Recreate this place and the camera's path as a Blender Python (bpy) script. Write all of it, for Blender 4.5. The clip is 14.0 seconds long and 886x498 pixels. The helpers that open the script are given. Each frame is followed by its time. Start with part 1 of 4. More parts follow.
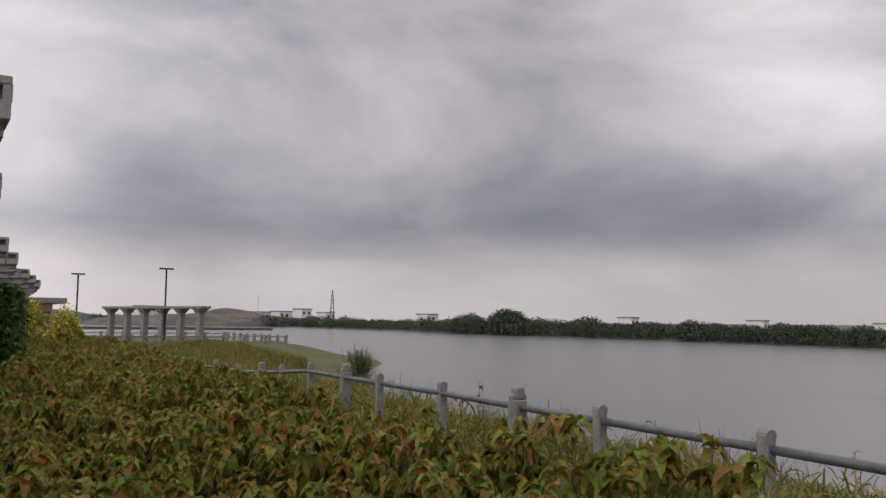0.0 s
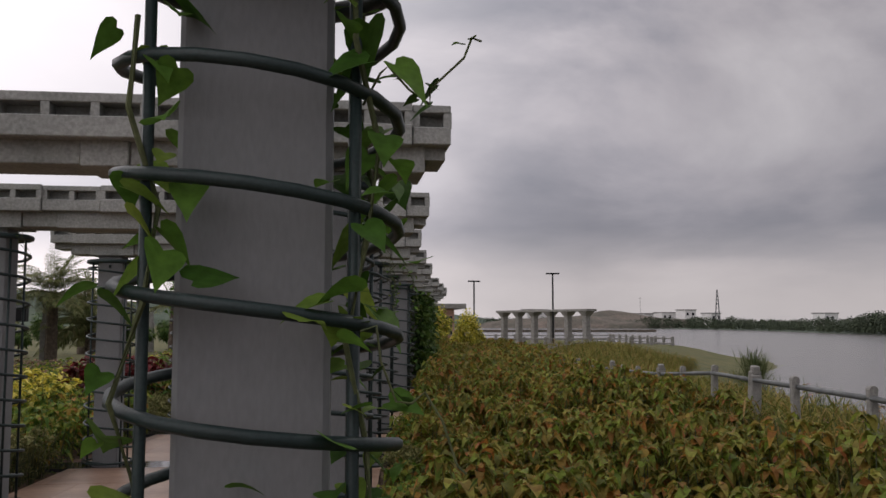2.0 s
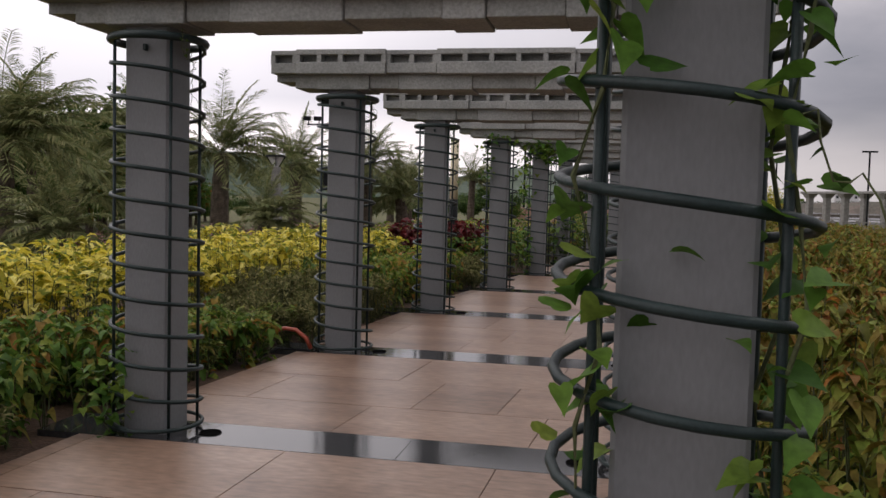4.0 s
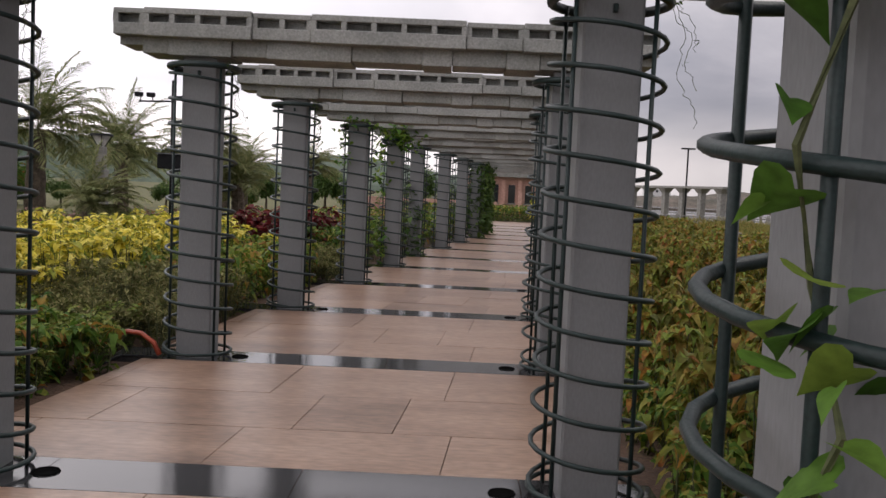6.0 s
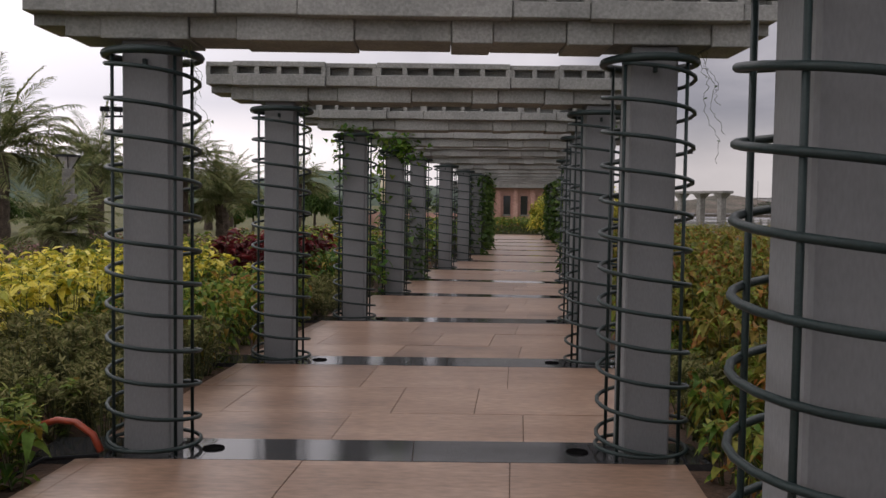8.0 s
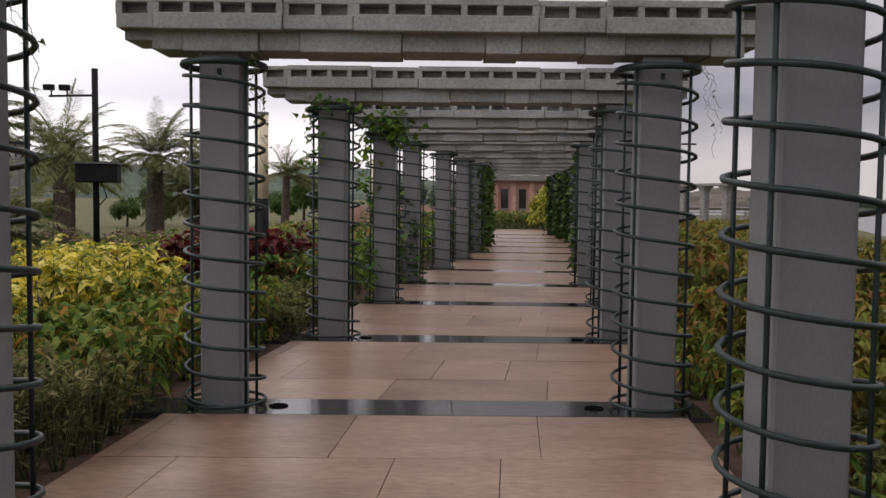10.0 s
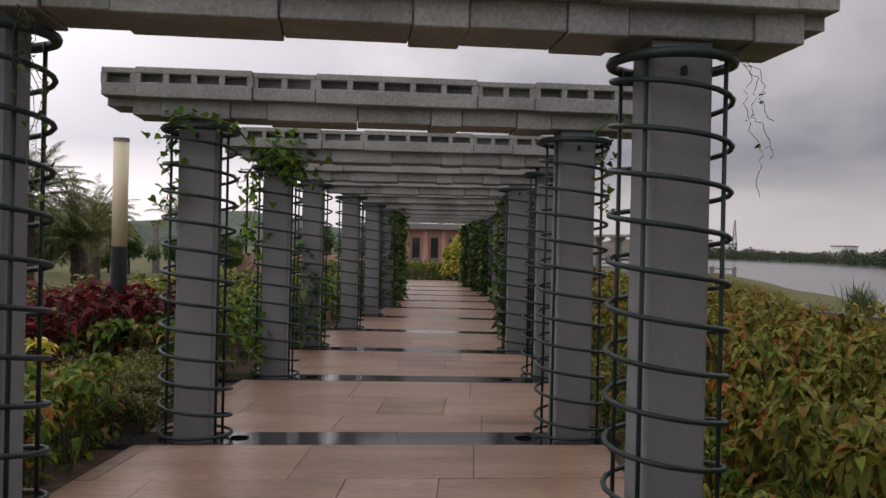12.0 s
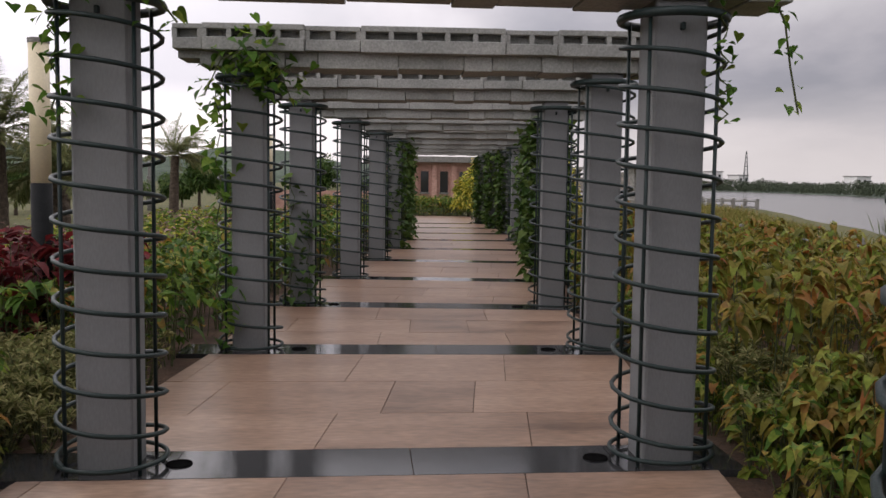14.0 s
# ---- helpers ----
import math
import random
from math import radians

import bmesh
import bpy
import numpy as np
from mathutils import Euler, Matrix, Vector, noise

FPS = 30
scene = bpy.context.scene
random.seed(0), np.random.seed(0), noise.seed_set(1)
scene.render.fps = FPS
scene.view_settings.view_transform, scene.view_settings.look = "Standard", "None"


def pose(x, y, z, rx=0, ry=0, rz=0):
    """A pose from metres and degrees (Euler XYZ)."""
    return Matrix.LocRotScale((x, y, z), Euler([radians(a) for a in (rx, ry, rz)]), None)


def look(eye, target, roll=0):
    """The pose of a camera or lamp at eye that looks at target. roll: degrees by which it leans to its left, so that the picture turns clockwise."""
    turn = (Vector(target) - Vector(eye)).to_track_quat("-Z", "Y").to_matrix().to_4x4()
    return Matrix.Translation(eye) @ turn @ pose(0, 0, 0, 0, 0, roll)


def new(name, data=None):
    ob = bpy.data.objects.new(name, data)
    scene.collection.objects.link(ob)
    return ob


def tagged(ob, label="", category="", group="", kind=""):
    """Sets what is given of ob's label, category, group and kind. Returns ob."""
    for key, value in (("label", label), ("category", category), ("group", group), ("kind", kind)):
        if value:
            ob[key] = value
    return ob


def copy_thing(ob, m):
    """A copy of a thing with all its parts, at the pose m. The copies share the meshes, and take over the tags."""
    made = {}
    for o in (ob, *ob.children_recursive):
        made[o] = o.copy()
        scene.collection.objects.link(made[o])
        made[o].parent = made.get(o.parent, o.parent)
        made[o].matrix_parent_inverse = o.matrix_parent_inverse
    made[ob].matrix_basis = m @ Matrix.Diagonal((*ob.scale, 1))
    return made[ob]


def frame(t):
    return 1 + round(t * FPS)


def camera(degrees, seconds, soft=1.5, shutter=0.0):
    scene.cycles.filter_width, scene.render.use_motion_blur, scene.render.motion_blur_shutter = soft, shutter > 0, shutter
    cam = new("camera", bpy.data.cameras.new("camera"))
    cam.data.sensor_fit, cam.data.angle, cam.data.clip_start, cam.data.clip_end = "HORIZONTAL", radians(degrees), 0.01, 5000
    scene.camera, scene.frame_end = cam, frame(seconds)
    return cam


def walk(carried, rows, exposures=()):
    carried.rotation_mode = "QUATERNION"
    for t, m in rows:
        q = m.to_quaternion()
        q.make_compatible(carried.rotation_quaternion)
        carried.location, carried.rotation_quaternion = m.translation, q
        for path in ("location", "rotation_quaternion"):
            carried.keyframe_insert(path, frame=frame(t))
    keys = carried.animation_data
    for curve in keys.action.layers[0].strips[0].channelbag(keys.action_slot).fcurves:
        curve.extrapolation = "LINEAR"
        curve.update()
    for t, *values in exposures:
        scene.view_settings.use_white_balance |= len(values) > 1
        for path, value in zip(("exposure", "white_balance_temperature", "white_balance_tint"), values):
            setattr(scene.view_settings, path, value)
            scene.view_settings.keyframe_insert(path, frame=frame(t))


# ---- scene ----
cam = camera(53.0, 14.0, 1.5)
PATH = [
    (0, 2.058, -1.841, 1.741, -30.15, 4.78, -0.74),
    (0.5, 2.013, -1.894, 1.737, -24.81, 4.86, -0.01),
    (1, 1.939, -1.926, 1.743, -20.15, 4.97, -0.18),
    (1.5, 1.885, -1.902, 1.742, -13.67, 5.03, -0.11),
    (2, 1.830, -1.844, 1.736, -5.94, 4.73, -0.05),
    (2.5, 1.748, -1.893, 1.714, 4.21, 2.17, -0.03),
    (3, 1.682, -2.096, 1.625, 13.11, -0.53, -1.31),
    (5.5, 1.173, -1.742, 1.516, 5.73, -4.61, -2.62),
    (6, 1.008, -1.306, 1.516, 1.56, -3.70, -2.54),
    (6.5, 0.915, -0.831, 1.535, -0.56, -3.42, -2.10),
    (7, 0.844, -0.366, 1.584, -0.49, -3.19, -1.88),
    (7.5, 0.687, 0.173, 1.592, 0.74, -2.83, -1.18),
    (8, 0.621, 0.734, 1.580, 0.81, -2.91, -0.76),
    (10.5, 0.462, 3.642, 1.538, 0.16, -3.30, -0.48),
    (11, 0.399, 4.173, 1.535, -2.17, -0.80, -1.13),
    (11.5, 0.463, 4.832, 1.583, -4.67, 0.16, -1.21),
    (12, 0.550, 5.472, 1.575, -5.38, -0.08, -1.23),
    (12.5, 0.548, 6.045, 1.575, -5.51, -1.84, -1.34),
    (13, 0.575, 6.655, 1.584, -5.53, -3.14, -1.21),
    (13.5, 0.541, 7.254, 1.574, -5.17, -4.09, -1.32),
    (14, 0.635, 7.900, 1.565, -4.89, -4.33, -0.71),
]
EXPOSURES = [(0.0, 0.06), (1.5, 0.0), (2.5, -0.12), (3.0, -0.1), (5.5, 0.4), (6.5, 0.42), (8.0, 0.15), (10.5, 0.27), (11.5, 0.02), (12.2, 0.14), (13.0, 0.31), (14.0, 0.40)]
walk(cam, [(t, pose(x, y, z, 90 + pitch, roll, yaw)) for t, x, y, z, yaw, pitch, roll in PATH], EXPOSURES)

# ---- light ----
SUN_EL, SUN_AZ = radians(50), radians(60)
world = bpy.data.worlds.new("sky")
scene.world = world
world.use_nodes = True
wn, wl = world.node_tree.nodes, world.node_tree.links
wn.clear()


def wnode(kind, **values):
    n = wn.new(kind)
    for key, value in values.items():
        n.inputs[key].default_value = value
    return n


def wmath(op, a, b):
    n = wn.new("ShaderNodeMath")
    n.operation = op
    for i, v in enumerate((a, b)):
        if isinstance(v, (int, float)):
            n.inputs[i].default_value = v
        else:
            wl.new(v, n.inputs[i])
    return n.outputs[0]


def ramp_into(node, stops):
    e = node.color_ramp.elements
    while len(e) < len(stops):
        e.new(0.5)
    for el, (p, c) in zip(e, stops):
        el.position, el.color = p, (*c, 1)


tc = wn.new("ShaderNodeTexCoord")
sep = wn.new("ShaderNodeSeparateXYZ")
wl.new(tc.outputs["Generated"], sep.inputs[0])
mapping = wn.new("ShaderNodeMapping")
mapping.inputs["Location"].default_value = (0.35, 2.1, 0.4)
mapping.inputs["Rotation"].default_value = (radians(6), radians(-9), radians(25))
mapping.inputs["Scale"].default_value = (1.7, 1.7, 3.5)
wl.new(tc.outputs["Generated"], mapping.inputs[0])
clouds = wnode("ShaderNodeTexNoise", Scale=1.35, Detail=10.0, Roughness=0.52, Distortion=0.35)
wl.new(mapping.outputs[0], clouds.inputs["Vector"])
cr = wn.new("ShaderNodeValToRGB")
ramp_into(cr, [(0.36, (0.25, 0.255, 0.30)), (0.46, (0.40, 0.385, 0.425)), (0.55, (0.62, 0.58, 0.61)), (0.68, (0.92, 0.87, 0.89))])
wl.new(clouds.outputs[0], cr.inputs[0])
# brighter haze low over the horizon
hz = wn.new("ShaderNodeMapRange")
hz.inputs[1].default_value, hz.inputs[2].default_value = 0.02, 0.16
hz.inputs[3].default_value, hz.inputs[4].default_value = 0.75, 0.0
wl.new(sep.outputs[2], hz.inputs[0])
hmix = wn.new("ShaderNodeMixRGB")
hmix.inputs[2].default_value = (0.56, 0.53, 0.55, 1)
wl.new(hz.outputs[0], hmix.inputs[0])
wl.new(cr.outputs[0], hmix.inputs[1])
# thinner, brighter cloud inland
br = wn.new("ShaderNodeMapRange")
br.inputs[1].default_value, br.inputs[2].default_value = -0.42, 0.26
br.inputs[3].default_value, br.inputs[4].default_value = 1.0, 0.0
wl.new(sep.outputs[0], br.inputs[0])
bmix = wn.new("ShaderNodeMixRGB")
bmix.inputs[2].default_value = (1.6, 1.51, 1.545, 1)
wl.new(wmath("MULTIPLY", br.outputs[0], 0.85), bmix.inputs[0])
wl.new(hmix.outputs[0], bmix.inputs[1])
# heavier cloud base low down, thinner overhead
el = wn.new("ShaderNodeValToRGB")
ramp_into(el, [(0.0, (0.88, 0.86, 0.85)), (0.06, (0.90, 0.87, 0.86)), (0.105, (0.60, 0.60, 0.635)), (0.20, (0.82, 0.815, 0.83)), (0.42, (1.02, 1.01, 1.01))])
wl.new(sep.outputs[2], el.inputs[0])
emul = wn.new("ShaderNodeMixRGB")
emul.blend_type = "MULTIPLY"
emul.inputs[0].default_value = 1.0
wl.new(bmix.outputs[0], emul.inputs[1])
wl.new(el.outputs[0], emul.inputs[2])
# heavy cloud mass over the near lake
mass = wn.new("ShaderNodeVectorMath")
mass.operation = "DOT_PRODUCT"
mass.inputs[1].default_value = (math.sin(radians(32)) * 0.95, math.cos(radians(32)) * 0.95, 0.31)
wl.new(tc.outputs["Generated"], mass.inputs[0])
mr = wn.new("ShaderNodeMapRange")
mr.interpolation_type = "SMOOTHSTEP"
mr.inputs[1].default_value, mr.inputs[2].default_value = 0.955, 1.012
mr.inputs[3].default_value, mr.inputs[4].default_value = 1.0, 0.70
wl.new(wmath("ADD", mass.outputs["Value"], wmath("MULTIPLY", wmath("SUBTRACT", clouds.outputs[0], 0.5), 0.10)), mr.inputs[0])
dmul = wn.new("ShaderNodeVectorMath")
dmul.operation = "SCALE"
wl.new(emul.outputs[0], dmul.inputs[0])
wl.new(mr.outputs[0], dmul.inputs["Scale"])
bg = wnode("ShaderNodeBackground", Strength=1.05)
wl.new(dmul.outputs[0], bg.inputs[0])
sky = wn.new("ShaderNodeTexSky")
sky.sky_type, sky.sun_disc = "NISHITA", False
sky.sun_elevation, sky.sun_rotation = SUN_EL, SUN_AZ
bg2 = wnode("ShaderNodeBackground", Strength=0.05)
wl.new(sky.outputs[0], bg2.inputs[0])
smix = wnode("ShaderNodeMixShader", Fac=0.08)
wl.new(bg.outputs[0], smix.inputs[1])
wl.new(bg2.outputs[0], smix.inputs[2])
wout = wn.new("ShaderNodeOutputWorld")
wl.new(smix.outputs[0], wout.inputs[0])

sun = new("sun", bpy.data.lights.new("sun", "SUN"))
sun.data.energy, sun.data.angle, sun.data.color = 0.5, radians(25), (1.0, 0.96, 0.92)
sun.matrix_world = look((0, 0, 30), (-30 * math.sin(SUN_AZ) / math.tan(SUN_EL), -30 * math.cos(SUN_AZ) / math.tan(SUN_EL), 0))


# ---- materials ----
def material(name, stops, scale=6.0, rough=0.7, bump=0.15, bump_scale=60.0, metal=0.0, source="noise", fine=0.25, translucent=0.0, spec=0.5, stretch=(1, 1, 1), bump_dist=0.01):
    """Colour from a ramp over object noise, or over the random value of each island or object, with a finer grain over it and bump."""
    m = bpy.data.materials.new(name)
    m.use_nodes = True
    n, l = m.node_tree.nodes, m.node_tree.links
    p = n["Principled BSDF"]
    co = n.new("ShaderNodeTexCoord")
    mp = n.new("ShaderNodeMapping")
    mp.inputs["Scale"].default_value = stretch
    l.new(n.new("ShaderNodeNewGeometry").outputs["Position"] if source == "object" else co.outputs["Object"], mp.inputs[0])
    big = n.new("ShaderNodeTexNoise")
    big.inputs["Scale"].default_value, big.inputs["Detail"].default_value, big.inputs["Roughness"].default_value = scale, 5, 0.6
    l.new(mp.outputs[0], big.inputs["Vector"])
    small = n.new("ShaderNodeTexNoise")
    small.inputs["Scale"].default_value, small.inputs["Detail"].default_value = bump_scale, 4
    l.new(mp.outputs[0], small.inputs["Vector"])
    r = n.new("ShaderNodeValToRGB")
    e = r.color_ramp.elements
    while len(e) < len(stops):
        e.new(0.5)
    for el, (pos, c) in zip(e, stops):
        el.position, el.color = pos, (*c, 1)
    if source == "noise":
        l.new(big.outputs[0], r.inputs[0])
    else:
        rnd = n.new("ShaderNodeNewGeometry").outputs["Random Per Island"] if source == "island" else n.new("ShaderNodeObjectInfo").outputs["Random"]
        add = n.new("ShaderNodeMath")
        add.operation = "MULTIPLY_ADD"
        l.new(big.outputs[0], add.inputs[0])
        add.inputs[1].default_value = 0.5 if source == "island" else 0.95
        sub = n.new("ShaderNodeMath")
        sub.operation = "SUBTRACT"
        damp = n.new("ShaderNodeMath")
        damp.operation = "MULTIPLY"
        l.new(rnd, damp.inputs[0])
        damp.inputs[1].default_value = 1.0 if source == "island" else 0.22
        l.new(damp.outputs[0], sub.inputs[0])
        sub.inputs[1].default_value = 0.25 if source == "island" else 0.08
        l.new(sub.outputs[0], add.inputs[2])
        l.new(add.outputs[0], r.inputs[0])
    grain = n.new("ShaderNodeMapRange")
    grain.inputs[1].default_value, grain.inputs[2].default_value = 0.3, 0.7
    grain.inputs[3].default_value, grain.inputs[4].default_value = 1 - fine, 1 + fine
    l.new(small.outputs[0], grain.inputs[0])
    mul = n.new("ShaderNodeVectorMath")
    mul.operation = "SCALE"
    l.new(r.outputs[0], mul.inputs[0])
    l.new(grain.outputs[0], mul.inputs["Scale"])
    l.new(mul.outputs[0], p.inputs["Base Color"])
    p.inputs["Roughness"].default_value, p.inputs["Metallic"].default_value = rough, metal
    p.inputs["Specular IOR Level"].default_value = spec
    if bump:
        b = n.new("ShaderNodeBump")
        b.inputs["Strength"].default_value, b.inputs["Distance"].default_value = bump, bump_dist
        l.new(small.outputs[0], b.inputs["Height"])
        l.new(b.outputs[0], p.inputs["Normal"])
    if translucent:
        tr = n.new("ShaderNodeBsdfTranslucent")
        l.new(mul.outputs[0], tr.inputs[0])
        mix = n.new("ShaderNodeMixShader")
        mix.inputs[0].default_value = translucent
        l.new(p.outputs[0], mix.inputs[1])
        l.new(tr.outputs[0], mix.inputs[2])
        l.new(mix.outputs[0], n["Material Output"].inputs[0])
    return m


def leaf_material(name, stops, rough=0.55, translucent=0.3):
    return material(name, stops, scale=1.2, rough=rough, bump=0.2, bump_scale=45, source="island", fine=0.22, translucent=translucent, spec=0.15)


M_PILLAR = material("painted_concrete", [(0.3, (0.155, 0.16, 0.165)), (0.7, (0.195, 0.20, 0.205))], 1.5, 0.75, 0.12, 90, fine=0.07, stretch=(1, 1, 0.35))
M_BEAM = material("cast_concrete", [(0.25, (0.165, 0.172, 0.163)), (0.5, (0.26, 0.265, 0.25)), (0.75, (0.34, 0.34, 0.322))], 2.2, 0.85, 0.3, 55, fine=0.2)
M_CAGE = material("dark_green_paint", [(0.3, (0.010, 0.020, 0.020)), (0.7, (0.022, 0.036, 0.035))], 5, 0.45, 0.1, 120, fine=0.2, spec=0.3)
M_TILE = material("sandstone_tile", [(0.22, (0.103, 0.063, 0.044)), (0.38, (0.187, 0.116, 0.080)), (0.55, (0.25, 0.161, 0.113)), (0.80, (0.322, 0.221, 0.163))], 1.5, 0.36, 0.12, 16, source="object", fine=0.26, stretch=(0.6, 1.7, 1))
M_GRANITE = material("wet_black_granite", [(0.3, (0.022, 0.023, 0.025)), (0.7, (0.05, 0.05, 0.052))], 30, 0.08, 0.02, 220, fine=0.3)
M_GROUT = material("mortar", [(0.3, (0.10, 0.07, 0.05)), (0.7, (0.17, 0.12, 0.09))], 20, 0.9, 0.3, 120)
M_SOIL = material("damp_soil", [(0.3, (0.045, 0.026, 0.016)), (0.55, (0.09, 0.052, 0.032)), (0.75, (0.13, 0.085, 0.055))], 3, 0.95, 0.6, 35, fine=0.35, bump_dist=0.03)
M_BANK = material("grassy_ground", [(0.3, (0.045, 0.055, 0.014)), (0.5, (0.085, 0.085, 0.024)), (0.7, (0.12, 0.105, 0.036))], 0.8, 0.95, 0.6, 14, fine=0.35, bump_dist=0.05)
M_POST = material("weathered_fence_concrete", [(0.3, (0.15, 0.147, 0.135)), (0.7, (0.27, 0.262, 0.245))], 6, 0.85, 0.3, 70)
M_RAIL = material("grey_pipe", [(0.3, (0.06, 0.065, 0.066)), (0.7, (0.13, 0.138, 0.138))], 7, 0.5, 0.1, 90)
M_BLACK = material("black_paint", [(0.3, (0.008, 0.009, 0.010)), (0.7, (0.016, 0.017, 0.018))], 6, 0.6, 0.05, 90, spec=0.1)
M_CREAM = material("cream_plastic", [(0.3, (0.62, 0.54, 0.37)), (0.7, (0.70, 0.62, 0.44))], 2, 0.45, 0.05, 60, fine=0.06)
M_WHITE = material("white_paint", [(0.3, (0.62, 0.61, 0.60)), (0.7, (0.78, 0.77, 0.76))], 1, 0.7, 0.1, 30, fine=0.08)
# near-black colour painted for the shade inside the drains, rims included
M_HOLE_SHADE = material("drain_shade_black", [(0.3, (0.004, 0.004, 0.004)), (0.7, (0.008, 0.008, 0.008))], 6, 1.0, 0, spec=0.0)
M_TRUNK = material("palm_bark", [(0.3, (0.05, 0.038, 0.028)), (0.7, (0.14, 0.11, 0.08))], 9, 0.95, 0.8, 30, fine=0.35, bump_dist=0.03)
M_STEM = material("plant_stem", [(0.3, (0.045, 0.06, 0.02)), (0.7, (0.09, 0.10, 0.04))], 9, 0.8, 0.2, 80)
M_BRICKW = material("pink_sandstone_wall", [(0.3, (0.36, 0.20, 0.16)), (0.5, (0.46, 0.27, 0.22)), (0.7, (0.54, 0.34, 0.28))], 1.4, 0.85, 0.3, 12, fine=0.2)
M_GLASS = material("dark_glass", [(0.3, (0.02, 0.022, 0.025)), (0.7, (0.03, 0.032, 0.036))], 1, 0.1, 0)
M_LENS = material("lamp_glass", [(0.3, (0.55, 0.55, 0.55)), (0.7, (0.7, 0.7, 0.7))], 1, 0.2, 0)
M_ORANGE = material("orange_hose", [(0.3, (0.26, 0.04, 0.016)), (0.7, (0.36, 0.06, 0.022))], 12, 0.4, 0.05, 60, fine=0.15)
M_ROCK = material("reddish_rock", [(0.3, (0.06, 0.06, 0.045)), (0.7, (0.15, 0.12, 0.10))], 0.08, 0.95, 0.5, 0.8, fine=0.3)
M_FARHILL = material("far_hill", [(0.3, (0.05, 0.075, 0.055)), (0.7, (0.10, 0.125, 0.09))], 0.03, 1.0, 0, 0.4, fine=0.25)

L_HEDGE = leaf_material("olive_red_leaves", [(0.05, (0.085, 0.094, 0.017)), (0.35, (0.15, 0.148, 0.026)), (0.58, (0.205, 0.175, 0.035)), (0.78, (0.225, 0.160, 0.035)), (0.92, (0.235, 0.12, 0.032)), (1.0, (0.26, 0.09, 0.026))], translucent=0.4)
L_HEDGE2 = leaf_material("light_olive_leaves", [(0.05, (0.12, 0.175, 0.024)), (0.4, (0.20, 0.25, 0.038)), (0.7, (0.27, 0.27, 0.055)), (0.9, (0.29, 0.20, 0.04)), (0.98, (0.34, 0.15, 0.03))], translucent=0.4)
L_YELLOW = leaf_material("yellow_leaves", [(0.05, (0.28, 0.28, 0.03)), (0.3, (0.55, 0.46, 0.05)), (0.6, (0.78, 0.66, 0.10)), (0.95, (0.88, 0.80, 0.26))], translucent=0.5)
L_YGREEN = leaf_material("yellow_green_leaves", [(0.05, (0.09, 0.14, 0.018)), (0.5, (0.22, 0.26, 0.035)), (0.95, (0.46, 0.42, 0.07))], translucent=0.4)
L_GREEN = leaf_material("green_leaves", [(0.05, (0.045, 0.10, 0.014)), (0.5, (0.09, 0.165, 0.025)), (0.8, (0.14, 0.21, 0.04)), (0.97, (0.26, 0.12, 0.03))], translucent=0.35)
L_DARK = leaf_material("dark_green_leaves", [(0.05, (0.03, 0.065, 0.014)), (0.5, (0.06, 0.115, 0.024)), (0.95, (0.12, 0.17, 0.045))])
L_LAV = leaf_material("grey_green_sprigs", [(0.05, (0.10, 0.115, 0.038)), (0.5, (0.185, 0.185, 0.07)), (0.95, (0.28, 0.255, 0.12))], rough=0.8)
L_COVER = leaf_material("ground_cover_leaves", [(0.05, (0.10, 0.15, 0.03)), (0.5, (0.18, 0.23, 0.05)), (0.95, (0.29, 0.31, 0.085))])
L_RED = leaf_material("crimson_leaves", [(0.05, (0.045, 0.010, 0.012)), (0.5, (0.095, 0.014, 0.016)), (0.95, (0.17, 0.022, 0.024))])
L_PINK = leaf_material("pink_brown_leaves", [(0.05, (0.10, 0.07, 0.045)), (0.5, (0.24, 0.145, 0.125)), (0.95, (0.42, 0.25, 0.25))])
L_VINE = leaf_material("vine_leaves", [(0.05, (0.045, 0.11, 0.016)), (0.6, (0.10, 0.20, 0.03)), (0.95, (0.22, 0.29, 0.05))], translucent=0.4)
L_PALM = leaf_material("palm_leaflets", [(0.05, (0.10, 0.13, 0.045)), (0.6, (0.20, 0.225, 0.09)), (0.95, (0.31, 0.29, 0.14))], translucent=0.35)
L_GRASS = leaf_material("bank_grass", [(0.05, (0.09, 0.11, 0.022)), (0.5, (0.18, 0.175, 0.04)), (0.8, (0.25, 0.20, 0.06)), (0.97, (0.29, 0.19, 0.08))], rough=0.7)
L_REED = leaf_material("reeds", [(0.05, (0.05, 0.075, 0.025)), (0.95, (0.11, 0.13, 0.05))], rough=0.6)
# distance haze is mixed into these colours as a lighter green
L_WOODS_HAZED = leaf_material("far_woods", [(0.05, (0.045, 0.060, 0.042)), (0.5, (0.066, 0.084, 0.054)), (0.95, (0.10, 0.12, 0.075))], rough=1.0, translucent=0.0)

